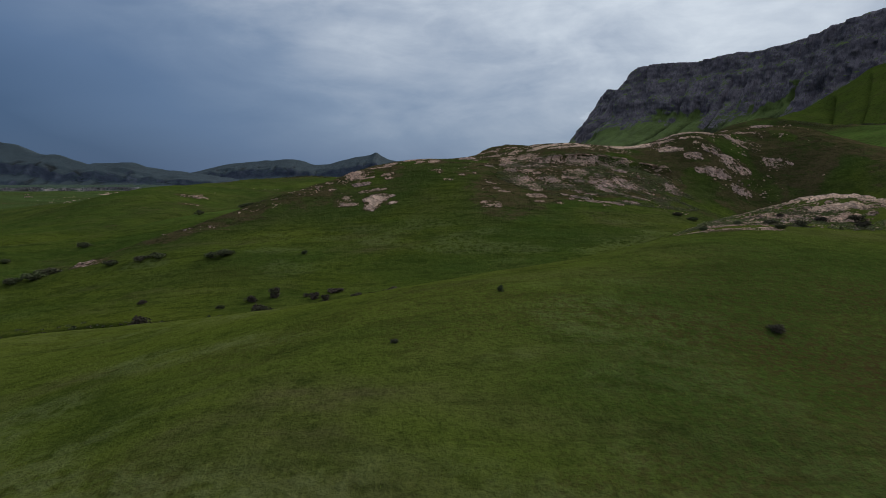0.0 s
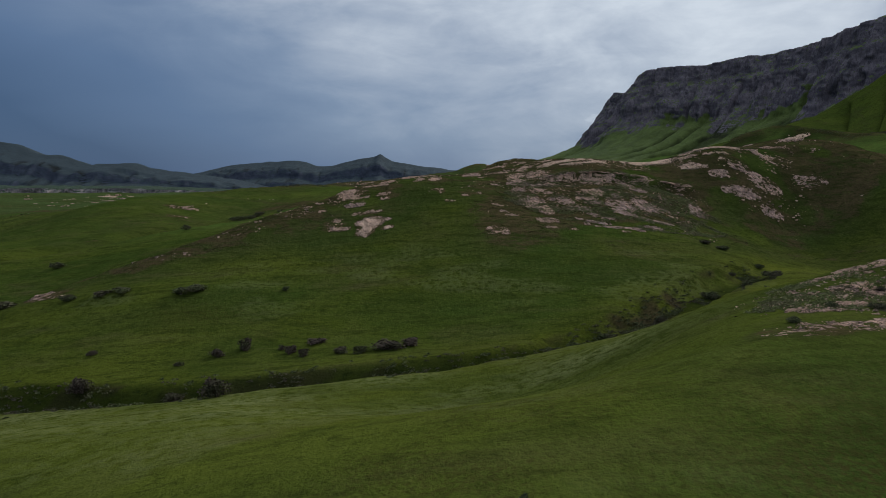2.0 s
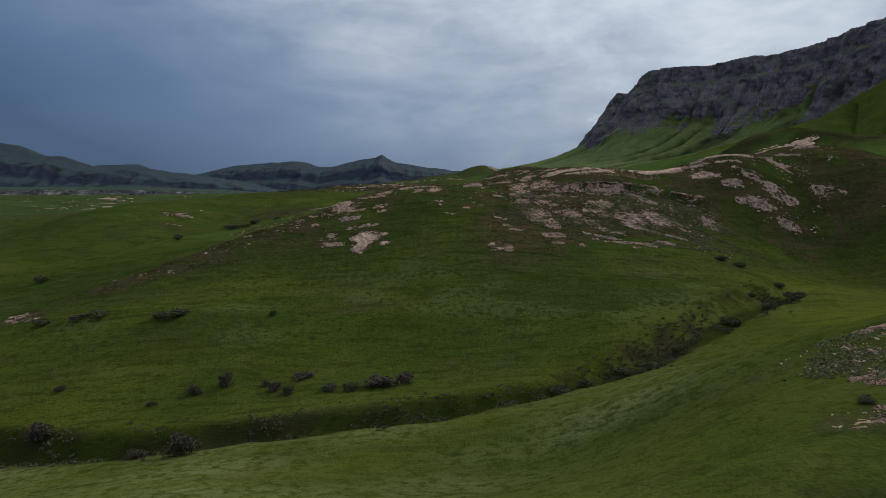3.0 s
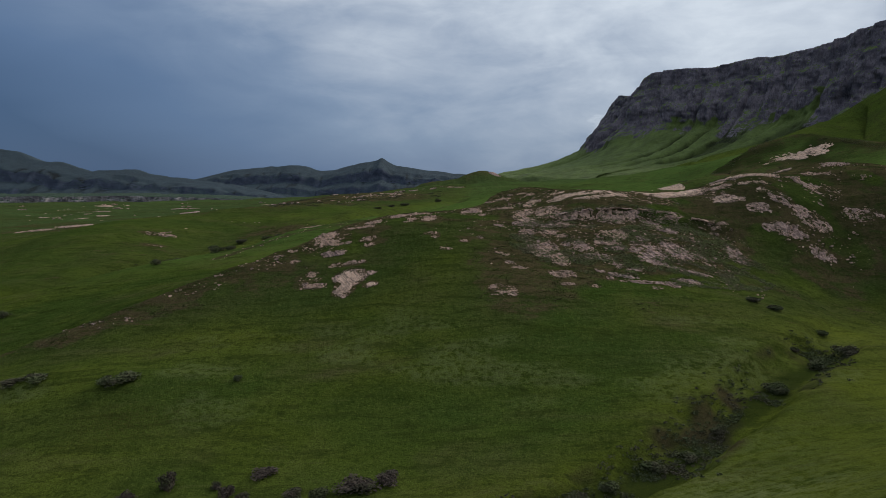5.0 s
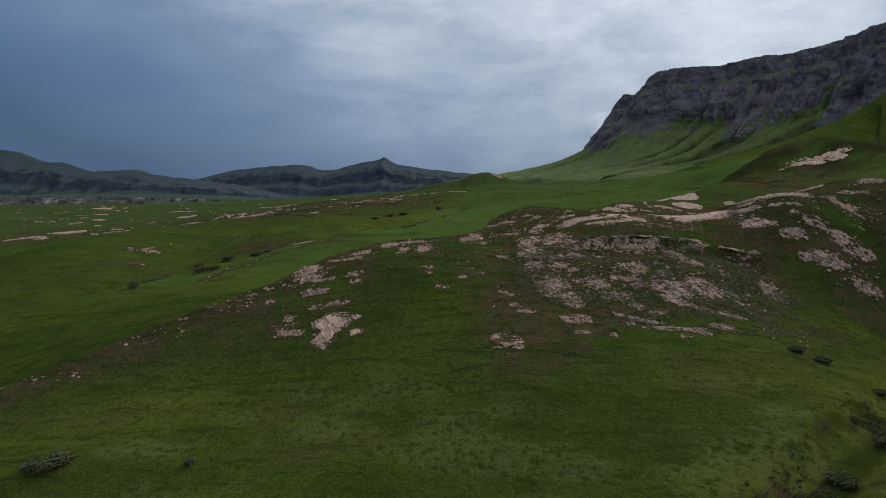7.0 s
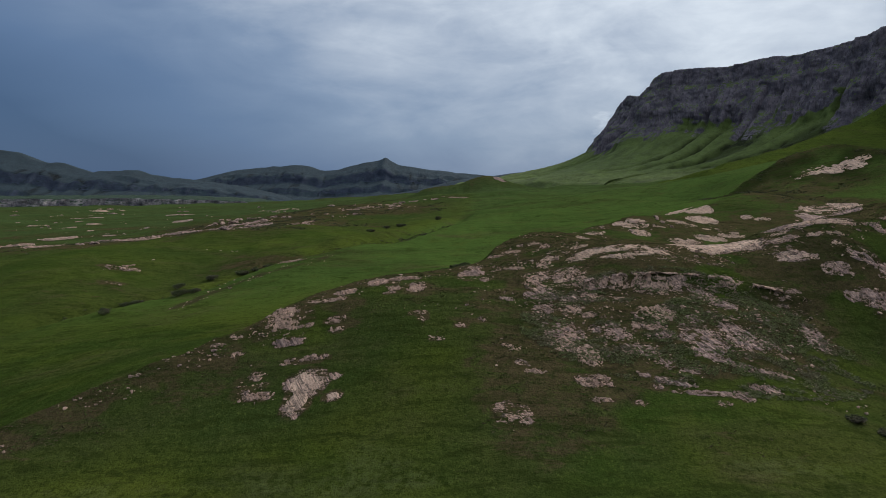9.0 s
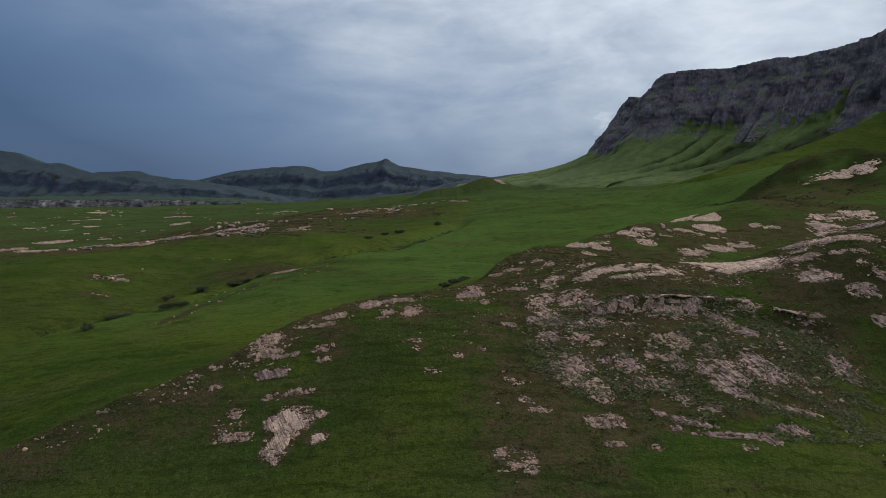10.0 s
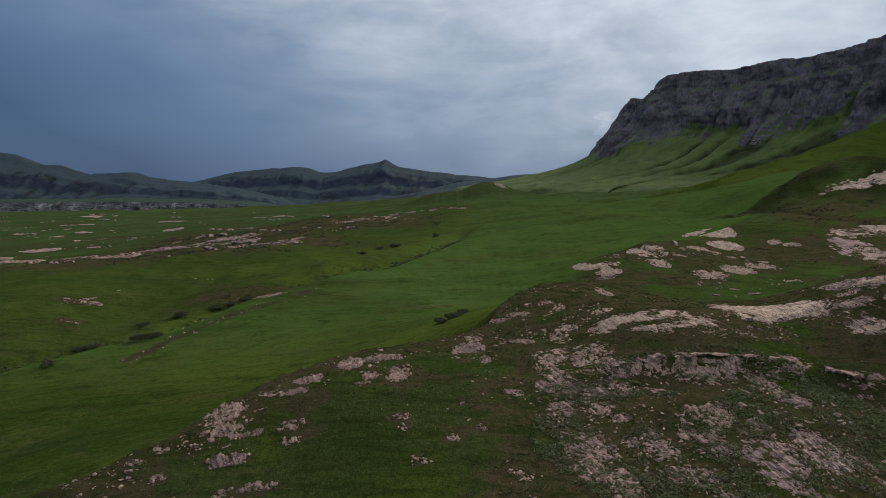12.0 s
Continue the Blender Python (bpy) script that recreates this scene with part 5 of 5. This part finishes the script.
def ledge_mesh(line, tall, deep, lip, material, seed, gap=-0.35, raised=0.55, back=0.0):
    """A bed of rock that breaks off in a stepped, undercut front and sinks into the turf behind."""
    size = max(0.35, 0.28 * tall)
    pts = bend(line, size)
    along = np.gradient(pts, axis=0)
    along /= np.linalg.norm(along, axis=1)[:, None]
    out = np.stack([along[:, 1], -along[:, 0]], 1)
    run = np.arange(len(pts)) * size
    prof = [(-deep, -0.45), (-deep * 0.75, 0.02), (-deep * 0.45, 0.10), (-deep * 0.2, 0.04), (-0.12, 0.0), (0.05, -0.06), (0.06, -0.28), (-lip, -0.36), (-lip, -0.60), (0.16, -0.66), (0.20, -0.96), (0.5, -1.06), (0.6, -1.7)]
    if lip > 0.8:
        # a thin roof of rock over a deep hollow
        prof = [(-deep, -1.1), (-deep * 0.75, -0.35), (-deep * 0.45, -0.1), (-deep * 0.2, -0.02), (-0.12, 0.0), (0.05, -0.05), (0.06, -0.2), (-0.1, -0.3), (-lip, -0.36), (-lip, -0.7), (-lip, -1.1), (-lip - 0.2, -1.5), (-lip - 0.2, -1.9)]
    o, f = np.array(prof).T
    u, k = np.meshgrid(run / tall, np.arange(len(prof)), indexing="ij")
    jag = 0.45 * fractal(u / 1.1 + 3.1 * np.floor(k / 3), k * 0.21, 4, seed, 0.6) + 0.3 * fractal(u / 5, 0 * u, 2, seed + 7)
    d = (o[None] + jag) * tall
    x, y = pts[:, 0][:, None] + out[:, 0][:, None] * d, pts[:, 1][:, None] + out[:, 1][:, None] * d
    there = step(gap - 0.2, gap + 0.2, fractal(run / (tall * 2.6), 0 * run, 3, seed + 11, 0.7)) * step(0, 0.08, np.arange(len(run)) / len(run)) * step(1, 0.92, np.arange(len(run)) / len(run))
    rim = height(pts[:, 0] - back * out[:, 0], pts[:, 1] - back * out[:, 1], False) - (1 - there) * 1.3 * tall
    z = (rim + raised * tall)[:, None] + tall * (f[None] + 0.16 * fractal(u / 0.8, k * 0.6, 3, seed + 3))
    i = np.arange((len(run) - 1) * (len(prof) - 1))
    c = (i // (len(prof) - 1)) * len(prof) + i % (len(prof) - 1)
    quads = np.stack([c, c + 1, c + len(prof) + 1, c + len(prof)], 1)
    origin = np.array([pts[0, 0], pts[0, 1], rim[0]])
    return mesh_of("rock_ledge", np.stack([x, y, z], 2).reshape(-1, 3) - origin, quads, material), origin


def ledge(label, line, tall, deep, seed, lip=0.15, material=None, gap=-0.35, raised=0.55, back=0.0):
    me, origin = ledge_mesh(line, tall, deep, lip, material or (STREAKED if seed % 3 == 0 else SANDSTONE), seed, gap, raised, back)
    ob = tagged(new("rock_ledge", me), label, "rock ledge", "sandstone ledges")
    ob.location = origin
    return ob


def build_ledges():
    edge = bend(CAP_ROCK[::-1], 1.5)
    edge = edge[(edge[:, 0] > 25) & (edge[:, 0] < 64)]
    edge[:, 1] += 0.9 * grain(edge[:, 0] / 7, edge[:, 1] / 7, 71) + 0.1
    rng = random.Random(15)
    cap = tagged(new("rock_outcrop"), "long broken cap of rock above the undercut face", "rock outcrop", "sandstone outcrops")
    cap.location = (edge[0, 0], edge[0, 1], float(height(edge[:1, 0], edge[:1, 1])[0]))
    along = bend(edge, 0.5)
    for (x, y), z in zip(along, height(along[:, 0], along[:, 1] + 0.7, False)):
        if grain(np.array([x / 2.2]), np.array([y / 2.2]), 83)[0] > 0.1:
            stone = child("stone", rng.choice(BLOCKS), cap)
            s = 0.2 + min(rng.expovariate(3.4), 0.8)
            stone.location = Vector((x + rng.uniform(-0.4, 0.4), y + rng.uniform(-0.7, 1.1), z + rng.uniform(-0.35, 0.02))) - cap.location
            stone.rotation_euler = (rng.uniform(-0.2, 0.3), rng.uniform(-0.2, 0.2), rng.uniform(0, 6.28))
            stone.scale = (s * 1.2, s * 0.9, s * 0.55)
    for k in range(0, len(edge) - 6, 6):
        ledge("undercut lip of sandstone over the rock face", [tuple(p) for p in edge[k:k + 8]], 0.85, 3.0, 301 + k, 1.0, SANDSTONE if k % 4 else STREAKED, -0.25, 0.55)
    for words, lines, deep, gap in (("broken grey sandstone bluff at the plateau edge", BLUFF_EDGE, 1.2, 0.05), ("stacked dark sandstone bands of a stepped bluff", BLUFF_STACK, 1.0, 0.05), ("flat pale sandstone shelf below the bluff", BLUFF_SHELF, 2.6, 0.0),
                                    ("rock shelf along the upper meadow edge", UPPER_SHELVES, 1.8, 0.1), ("small pale shelf high on the green plateau", HIGH_SHELVES, 1.6, 0.1), ("rough rock shelf beside a scrubby gully", SIDE_SHELVES, 1.2, 0.1),
                                    ("flat pale rock shelf on the green plateau", PLATEAU_SHELVES, 1.8, 0.1), ("low line of pale stone in the meadow turf", MEADOW_SHELVES, 1.4, 0.1), ("thin rock step on the heathery rise", RISE_SHELVES, 1.5, 0.1)):
        for k, (tall, *line) in enumerate(lines):
            bold = lines in (BLUFF_EDGE, BLUFF_STACK)
            ledge(words, line, tall * (1.2 if bold else 0.8), deep, 17 * len(words) + 5 * k, 0.35, STREAKED if (k % 4 if bold else k % 2) else None, gap)


build_ledges()


def rubble(label, x, y, size, material, seed):
    """Small broken stones lying on the ground, in one mesh."""
    rng = np.random.default_rng(seed)
    n = len(x)
    form = np.array([(1, 0, 0), (0, 1, 0), (-1, 0, 0), (0, -1, 0), (0, 0, 1), (0, 0, -1)], float)
    q = rng.uniform(0, 2 * np.pi, n)
    v = form[None] * (size[:, None] * rng.uniform([0.7, 0.4, 0.25], [1.5, 0.9, 0.6], (n, 3)))[:, None] + rng.normal(size=(n, 6, 3)) * (0.18 * size)[:, None, None]
    turned = np.stack([v[..., 0] * np.cos(q)[:, None] - v[..., 1] * np.sin(q)[:, None], v[..., 0] * np.sin(q)[:, None] + v[..., 1] * np.cos(q)[:, None], v[..., 2]], 2)
    turned += np.stack([x, y, height(x, y) + 0.1 * size], 1)[:, None]
    sides = np.array([(0, 1, 4), (1, 2, 4), (2, 3, 4), (3, 0, 4), (1, 0, 5), (2, 1, 5), (3, 2, 5), (0, 3, 5)])
    faces = (np.arange(n)[:, None, None] * 6 + sides[None]).reshape(-1, 3)
    return tagged(new("rubble", mesh_of("rubble", turned.reshape(-1, 3), faces, material)), label, "rubble", kind="stuff")


def build_rubble():
    rng = np.random.default_rng(21)
    x, y = rng.uniform(-70, 118, 100000), rng.uniform(145, 312, 100000)
    bed = np.maximum(rock_at(x, y)[1], 0.22 * step(0.4, 0.8, heath_at(x, y))) * (0.5 + 0.6 * fractal(x / 5, y / 3, 3, 101))
    k = bed > rng.uniform(0.16, 0.95, len(x))
    rubble("small pale stones strewn among heath and ledges", x[k], y[k], 0.07 + 0.28 * rng.random(k.sum()) ** 2.5, SANDSTONE, 22)
    line = bend([(-71, 239), (-66, 254), (-57, 263.5), (-43, 278), (-40, 297)], 0.5)
    pick = line[rng.integers(0, len(line), 260)] + rng.normal(size=(260, 2)) * [2.2, 1.6]
    pick = pick[fractal(pick[:, 0] / 4, pick[:, 1] / 4, 2, 105) > 0.1]
    rubble("loose stones along the bare edge of the gully", pick[:, 0], pick[:, 1], 0.08 + 0.26 * rng.random(len(pick)) ** 2, SANDSTONE, 24)
    x, y = rng.uniform(22, 52, 3000), rng.uniform(56, 73, 3000)
    k = (((x - 37) / 14) ** 2 + ((y - 64.5) / 8) ** 2 < 1) & (fractal(x / 3, y / 2, 3, 103) > 0.0)
    rubble("small pale stones round the near outcrop", x[k], y[k], 0.05 + 0.16 * rng.random(k.sum()) ** 2, SANDSTONE, 23)


build_rubble()


# ---- scrub ----
def leaves(centres, size, rng, flat=0.6):
    """Small leaf blades turned every way: two triangles each."""
    n = len(centres)
    a = rng.normal(size=(n, 3))
    a[:, 2] *= flat
    a /= np.linalg.norm(a, axis=1)[:, None]
    b = np.cross(a, rng.normal(size=(n, 3)))
    b /= np.linalg.norm(b, axis=1)[:, None]
    s = size * rng.uniform(0.6, 1.4, n)[:, None]
    verts = np.stack([centres - a * s, centres + b * s * 0.55, centres + a * s, centres - b * s * 0.55], 1).reshape(-1, 3)
    return verts, np.arange(4 * n).reshape(n, 4)


def bush_parts(seed, material, dense):
    """Stems and crown of a metre-high shrub."""
    rng = np.random.default_rng(seed)
    cents, verts, faces = [], [], []
    lobes = [(rng.uniform(-0.5, 0.5), rng.uniform(-0.4, 0.4), rng.uniform(0.12, 0.6), rng.uniform(0.24, 0.40)) for _ in range(11)]
    for x, y, z, r in lobes:
        p = rng.normal(size=(dense, 3))
        p /= np.linalg.norm(p, axis=1)[:, None]
        cents.append(np.array([x, y, z]) + p * r * rng.uniform(0.45, 1.08, dense)[:, None] * [1, 1, 0.85])
    cents = np.vstack(cents)
    cents[:, 2] = np.maximum(cents[:, 2], 0.03)
    v, f = leaves(cents, 0.06, rng)
    crown = mesh_of("crown", v, f, material)
    for x, y, z, r in lobes:
        foot, top = np.array([x * 0.2, y * 0.2, -0.1]), np.array([x, y, z + r * 0.5])
        n = len(verts)
        for p, w in ((foot, 0.028), ((foot + top) / 2 + rng.normal(size=3) * 0.04, 0.018), (top, 0.006)):
            for k in range(5):
                verts.append(p + [w * math.cos(k * 1.2566), w * math.sin(k * 1.2566), 0])
        for ring in (0, 5):
            faces += [(n + ring + k, n + ring + (k + 1) % 5, n + ring + 5 + (k + 1) % 5, n + ring + 5 + k) for k in range(5)]
    return mesh_of("stems", verts, faces, BARK), crown


KINDS = [bush_parts(s, m, d) for s, m, d in ((1, SCRUB, 150), (2, SCRUB, 120), (3, DRY_SCRUB, 90), (4, DRY_SCRUB, 110))]


def bush(kind, x, y, wide, tall, label, group, spin=0.0):
    thing = tagged(new("bush"), label, "bush", group)
    stems, crown = KINDS[kind]
    child("stems", stems, thing)
    child("crown", crown, thing)
    thing.location = (x, y, float(height(np.array([x]), np.array([y]))[0]) - 0.05)
    thing.rotation_euler = (0, 0, spin)
    thing.scale = (wide, wide * 0.9, tall)
    return thing


def build_bushes():
    rng = random.Random(8)
    green, brown = "dense dark green shrub growing beside the stream", "leafless grey-brown shrub standing in the meadow"
    for x, y, w, h in ((-27.7, 102.8, 2.0, 2.2), (-31.3, 101, 1.7, 1.3), (-21, 101, 1.6, 1.5), (-18.8, 100.3, 1.5, 1.3), (-18.4, 104.9, 2.6, 0.9), (-13.7, 100, 2.2, 1.0), (-8, 101.2, 3.6, 1.5), (-4.4, 102.3, 2.6, 1.3),
                       (-10.9, 100.4, 2.0, 1.2), (-44.3, 91.7, 2.4, 2.2), (-22.6, 78.5, 2.4, 2.4), (-27.4, 79.4, 1.6, 1.1), (-50.8, 105.5, 1.1, 1.1), (-22.6, 103, 1.0, 0.9), (-35, 98.1, 1.0, 0.8)):
        bush(3 if w > 1.2 else 2, x, y, w, h, brown, "brown shrubs of the stream bank", rng.uniform(0, 6))
    for x, y, w, h in ((14.7, 99.2, 2.0, 1.6), (18.3, 101.4, 1.7, 1.3), (23.5, 104.6, 2.4, 1.2), (28.1, 106.6, 2.0, 1.0), (33.7, 111.4, 1.6, 1.2), (45.2, 121.3, 2.4, 1.7), (55.5, 129, 2.6, 1.8), (61.6, 132.9, 3.0, 2.2),
                       (54, 133.6, 1.2, 1.0), (63.9, 143.5, 1.5, 1.2), (56.1, 151.5, 2.0, 1.0), (58.9, 149.3, 2.0, 1.1), (8.6, 95.9, 1.2, 0.8)):
        bush(rng.choice((0, 1)), x, y, w, h, green, "green shrubs of the stream bank", rng.uniform(0, 6))
    for x, y, w, h in ((-44.1, 126.4, 3.6, 1.5), (-46.3, 125.8, 2.4, 1.3), (-58.6, 128.6, 3.4, 1.3), (-61.6, 128.3, 2.6, 1.2), (-68, 128.6, 2.2, 1.4), (-84.5, 134.2, 4.4, 1.8), (-84, 128.6, 3.6, 1.7), (-88, 128, 3.0, 1.6), (-111.5, 195.8, 3.0, 2.2), (-124.6, 178.4, 2.4, 1.6),
                       (-129, 180.4, 2.0, 1.4), (-27.6, 125.4, 1.1, 1.0), (-95.4, 263.6, 3.6, 2.0), (-98, 262, 2.4, 1.5), (-92.6, 240.1, 3.2, 2.2), (-87.3, 276.5, 3.6, 1.8), (-78.3, 255.8, 4.0, 2.2), (-74, 256.8, 3.0, 2.0), (-79.2, 283.9, 3.6, 2.2), (-70.5, 289.2, 4.0, 1.8), (-66.5, 292.4, 3.4, 1.6),
                       (-63.2, 296.6, 3.0, 1.4), (4.6, 232, 3.2, 1.6), (2, 229.5, 2.6, 1.4), (6.6, 236, 2.4, 1.3), (-5.8, 425.5, 4.0, 2.6), (-22.4, 382.4, 4.0, 1.8), (-34.8, 361.3, 3.4, 1.6), (-28.6, 374.5, 3.4, 1.5)):
        bush(rng.choice((0, 1)), x, y, w, h, "low rounded dark shrub in the green meadow", "meadow shrubs", rng.uniform(0, 6))
    for x, y, w, h in ((17, 31.8, 0.9, 0.45), (28.5, 61, 0.9, 0.6), (31, 59.6, 1.1, 0.6), (33.2, 58.8, 1.2, 0.7), (37, 61.5, 1.2, 0.7), (39, 59, 1.4, 0.8), (34.5, 64.6, 0.9, 0.6), (40.2, 61.7, 1.2, 0.8), (23.5, 56.7, 1.0, 0.5), (30, 55.8, 0.9, 0.5), (3.4, 36.6, 0.4, 0.5), (-2.3, 29.6, 0.3, 0.3)):
        bush(rng.choice((1, 3)), x, y, w, h, "small wiry shrub among stones and grass", "hilltop shrubs", rng.uniform(0, 6))


build_bushes()


def strewn(name, label, category, spots, size, material, seed, per=26, flat=0.55, tall=0.5):
    """Low clumps of leaves at the given spots, in one mesh."""
    rng = np.random.default_rng(seed)
    x, y, s = spots
    z = height(x, y)
    p = rng.normal(size=(len(x), per, 3))
    p /= np.linalg.norm(p, axis=2)[..., None]
    p *= rng.uniform(0.35, 1.0, (len(x), per, 1)) * s[:, None, None]
    p[..., 2] = np.abs(p[..., 2]) * tall
    c = p + np.stack([x, y, z], 1)[:, None]
    v, f = leaves(c.reshape(-1, 3), size, rng, flat)
    return tagged(new(name, mesh_of(name, v, f, material)), label, category, kind="stuff")


def build_scrub():
    rng = np.random.default_rng(5)
    line = stream_line[(stream_line[:, 0] > -110) & (stream_line[:, 0] < 60)]
    pick = line[rng.integers(0, len(line), 4200)] + rng.normal(size=(4200, 2)) * [1.2, 2.8]
    keep = fractal(pick[:, 0] / 6, pick[:, 1] / 6, 2, 91) > -0.35 + 0.45 * step(0, 30, pick[:, 0]) * step(75, 45, pick[:, 0])
    pick = pick[keep]
    strewn("bank_scrub", "tangle of dark low growth lining the stream bed", "scrub", (pick[:, 0], pick[:, 1], rng.uniform(0.25, 0.75, len(pick))), 0.11, SCRUB, 6, 24)
    line = gully_line[(gully_line[:, 1] > 245) & (gully_line[:, 1] < 420)]
    pick = line[rng.integers(0, len(line), 800)] + rng.normal(size=(800, 2)) * 1.8
    strewn("gully_scrub", "dark low growth along a shallow grassy gully", "scrub", (pick[:, 0], pick[:, 1], rng.uniform(0.4, 1.1, len(pick))), 0.2, SCRUB, 7, 20)
    x, y = rng.uniform(14, 68, 13000), rng.uniform(152, 182, 13000)
    k = (((x - 40) / 27) ** 2 + ((y - 167) / 14) ** 2 < 1) & (fractal(x / 5, y / 2.2, 3, 93) > -0.05)
    x, y = x[k], y[k]
    strewn("ledge_scrub", "grey-green scrub and tussocks on the ledges of the rock face", "scrub", (x, y, 0.2 + 0.55 * rng.random(len(x)) ** 2), 0.11, LEDGE, 10, 16, 0.5, 0.6)
    x, y = rng.uniform(-75, 125, 170000), rng.uniform(140, 318, 170000)
    k = np.maximum(heath_at(x, y), 0.7 * rock_at(x, y)[1]) * np.where(y > 222, 0.85, 1.0) * (0.55 + 0.45 * grain(x / 1.7, y / 1.3, 95)) > rng.uniform(0.3, 1.0, len(x))
    x, y = x[k], y[k]
    strewn("heather", "brown and green heather clumps covering the rocky slope", "heather", (x, y, 0.14 + 0.5 * rng.random(len(x)) ** 2.5), 0.10, HEATHER, 8, 9, 0.3, 0.28)
    x, y = rng.uniform(100, 400, 26000), rng.uniform(330, 470, 26000)
    k = heath_at(x, y) * (0.6 + 0.5 * grain(x / 6, y / 5, 97)) > rng.uniform(0.5, 1.1, len(x))
    x, y = x[k], y[k]
    strewn("heather", "dark heath covering the hillside", "heather", (x, y, 0.3 + 1.2 * rng.random(len(x)) ** 2), 0.3, SCRUB, 14, 7, 0.3, 0.4)
    x, y = rng.uniform(-340, 20, 80000), rng.uniform(330, 640, 80000)
    k = np.maximum(0.8 * rock_at(x, y)[1], 0.75 * heath_at(x, y)) * (0.6 + 0.5 * fractal(x / 12, y / 8, 3, 98)) > rng.uniform(0.35, 1.1, len(x))
    x, y = x[k], y[k]
    strewn("scrub", "dark low scrub among the ledges of the far meadow", "scrub", (x, y, 0.4 + 1.3 * rng.random(len(x)) ** 2), 0.34, SCRUB, 15, 7, 0.3, 0.5)
    x, y = rng.uniform(24, 52, 5200), rng.uniform(57, 73, 5200)
    k = (((x - 38) / 14) ** 2 + ((y - 65) / 7.5) ** 2 < 1) & (((x - 41.5) / 5.2) ** 2 + ((y - 69.5) / 2.6) ** 2 > 1) & (fractal(x / 3, y / 2, 3, 99) > 0.1)
    x, y = x[k], y[k]
    strewn("heather", "wiry heath between stones on the near hill", "heather", (x, y, 0.12 + 0.4 * rng.random(len(x)) ** 2), 0.07, LEDGE, 9, 16, 0.5, 0.7)


build_scrub()


def blades(name, label, x, y, tall, seed, per=5):
    rng = np.random.default_rng(seed)
    n = len(x)
    q = rng.uniform(0, 2 * np.pi, (n, per))
    h = tall[:, None] * rng.uniform(0.5, 1.2, (n, per))
    lean = rng.uniform(0.6, 1.5, (n, per)) * h
    base = np.stack([x, y, height(x, y) - 0.03], 1)[:, None] + np.stack([0.06 * np.cos(q * 3), 0.06 * np.sin(q * 3), 0 * q], 2)
    out = np.stack([np.cos(q), np.sin(q), 0 * q], 2)
    wide = np.stack([-np.sin(q), np.cos(q), 0 * q], 2) * (h * 0.11)[..., None]
    tip = base + out * lean[..., None] + np.stack([0 * q, 0 * q, h], 2)
    v = np.stack([base - wide, base + wide, tip], 2).reshape(-1, 3)
    return tagged(new(name, mesh_of(name, v, np.arange(len(v)).reshape(-1, 3), TURF)), label, "grass", kind="stuff")


def build_grass():
    rng = np.random.default_rng(12)
    n = 120000
    y = 8 + 62 * rng.random(n) ** 1.25
    x = rng.uniform(-1, 1, n) * (10 + 0.72 * y)
    k = fractal(x / 1.3, y / 1.3, 3, 15) > -0.28
    x, y = x[k], y[k]
    blades("grass", "short tufted pasture grass on the near hill", x, y, 0.035 + 0.05 * rng.random(len(x)), 3, 4)
    n = 20000
    x, y = rng.uniform(-70, 75, n), rng.uniform(70, 165, n)
    k = fractal(x / 2.2, y / 1.6, 3, 16) > 0.0
    x, y = x[k], y[k]
    blades("grass", "rough grass tussocks on the valley side", x, y, 0.08 + 0.12 * rng.random(len(x)), 4, 4)


build_grass()
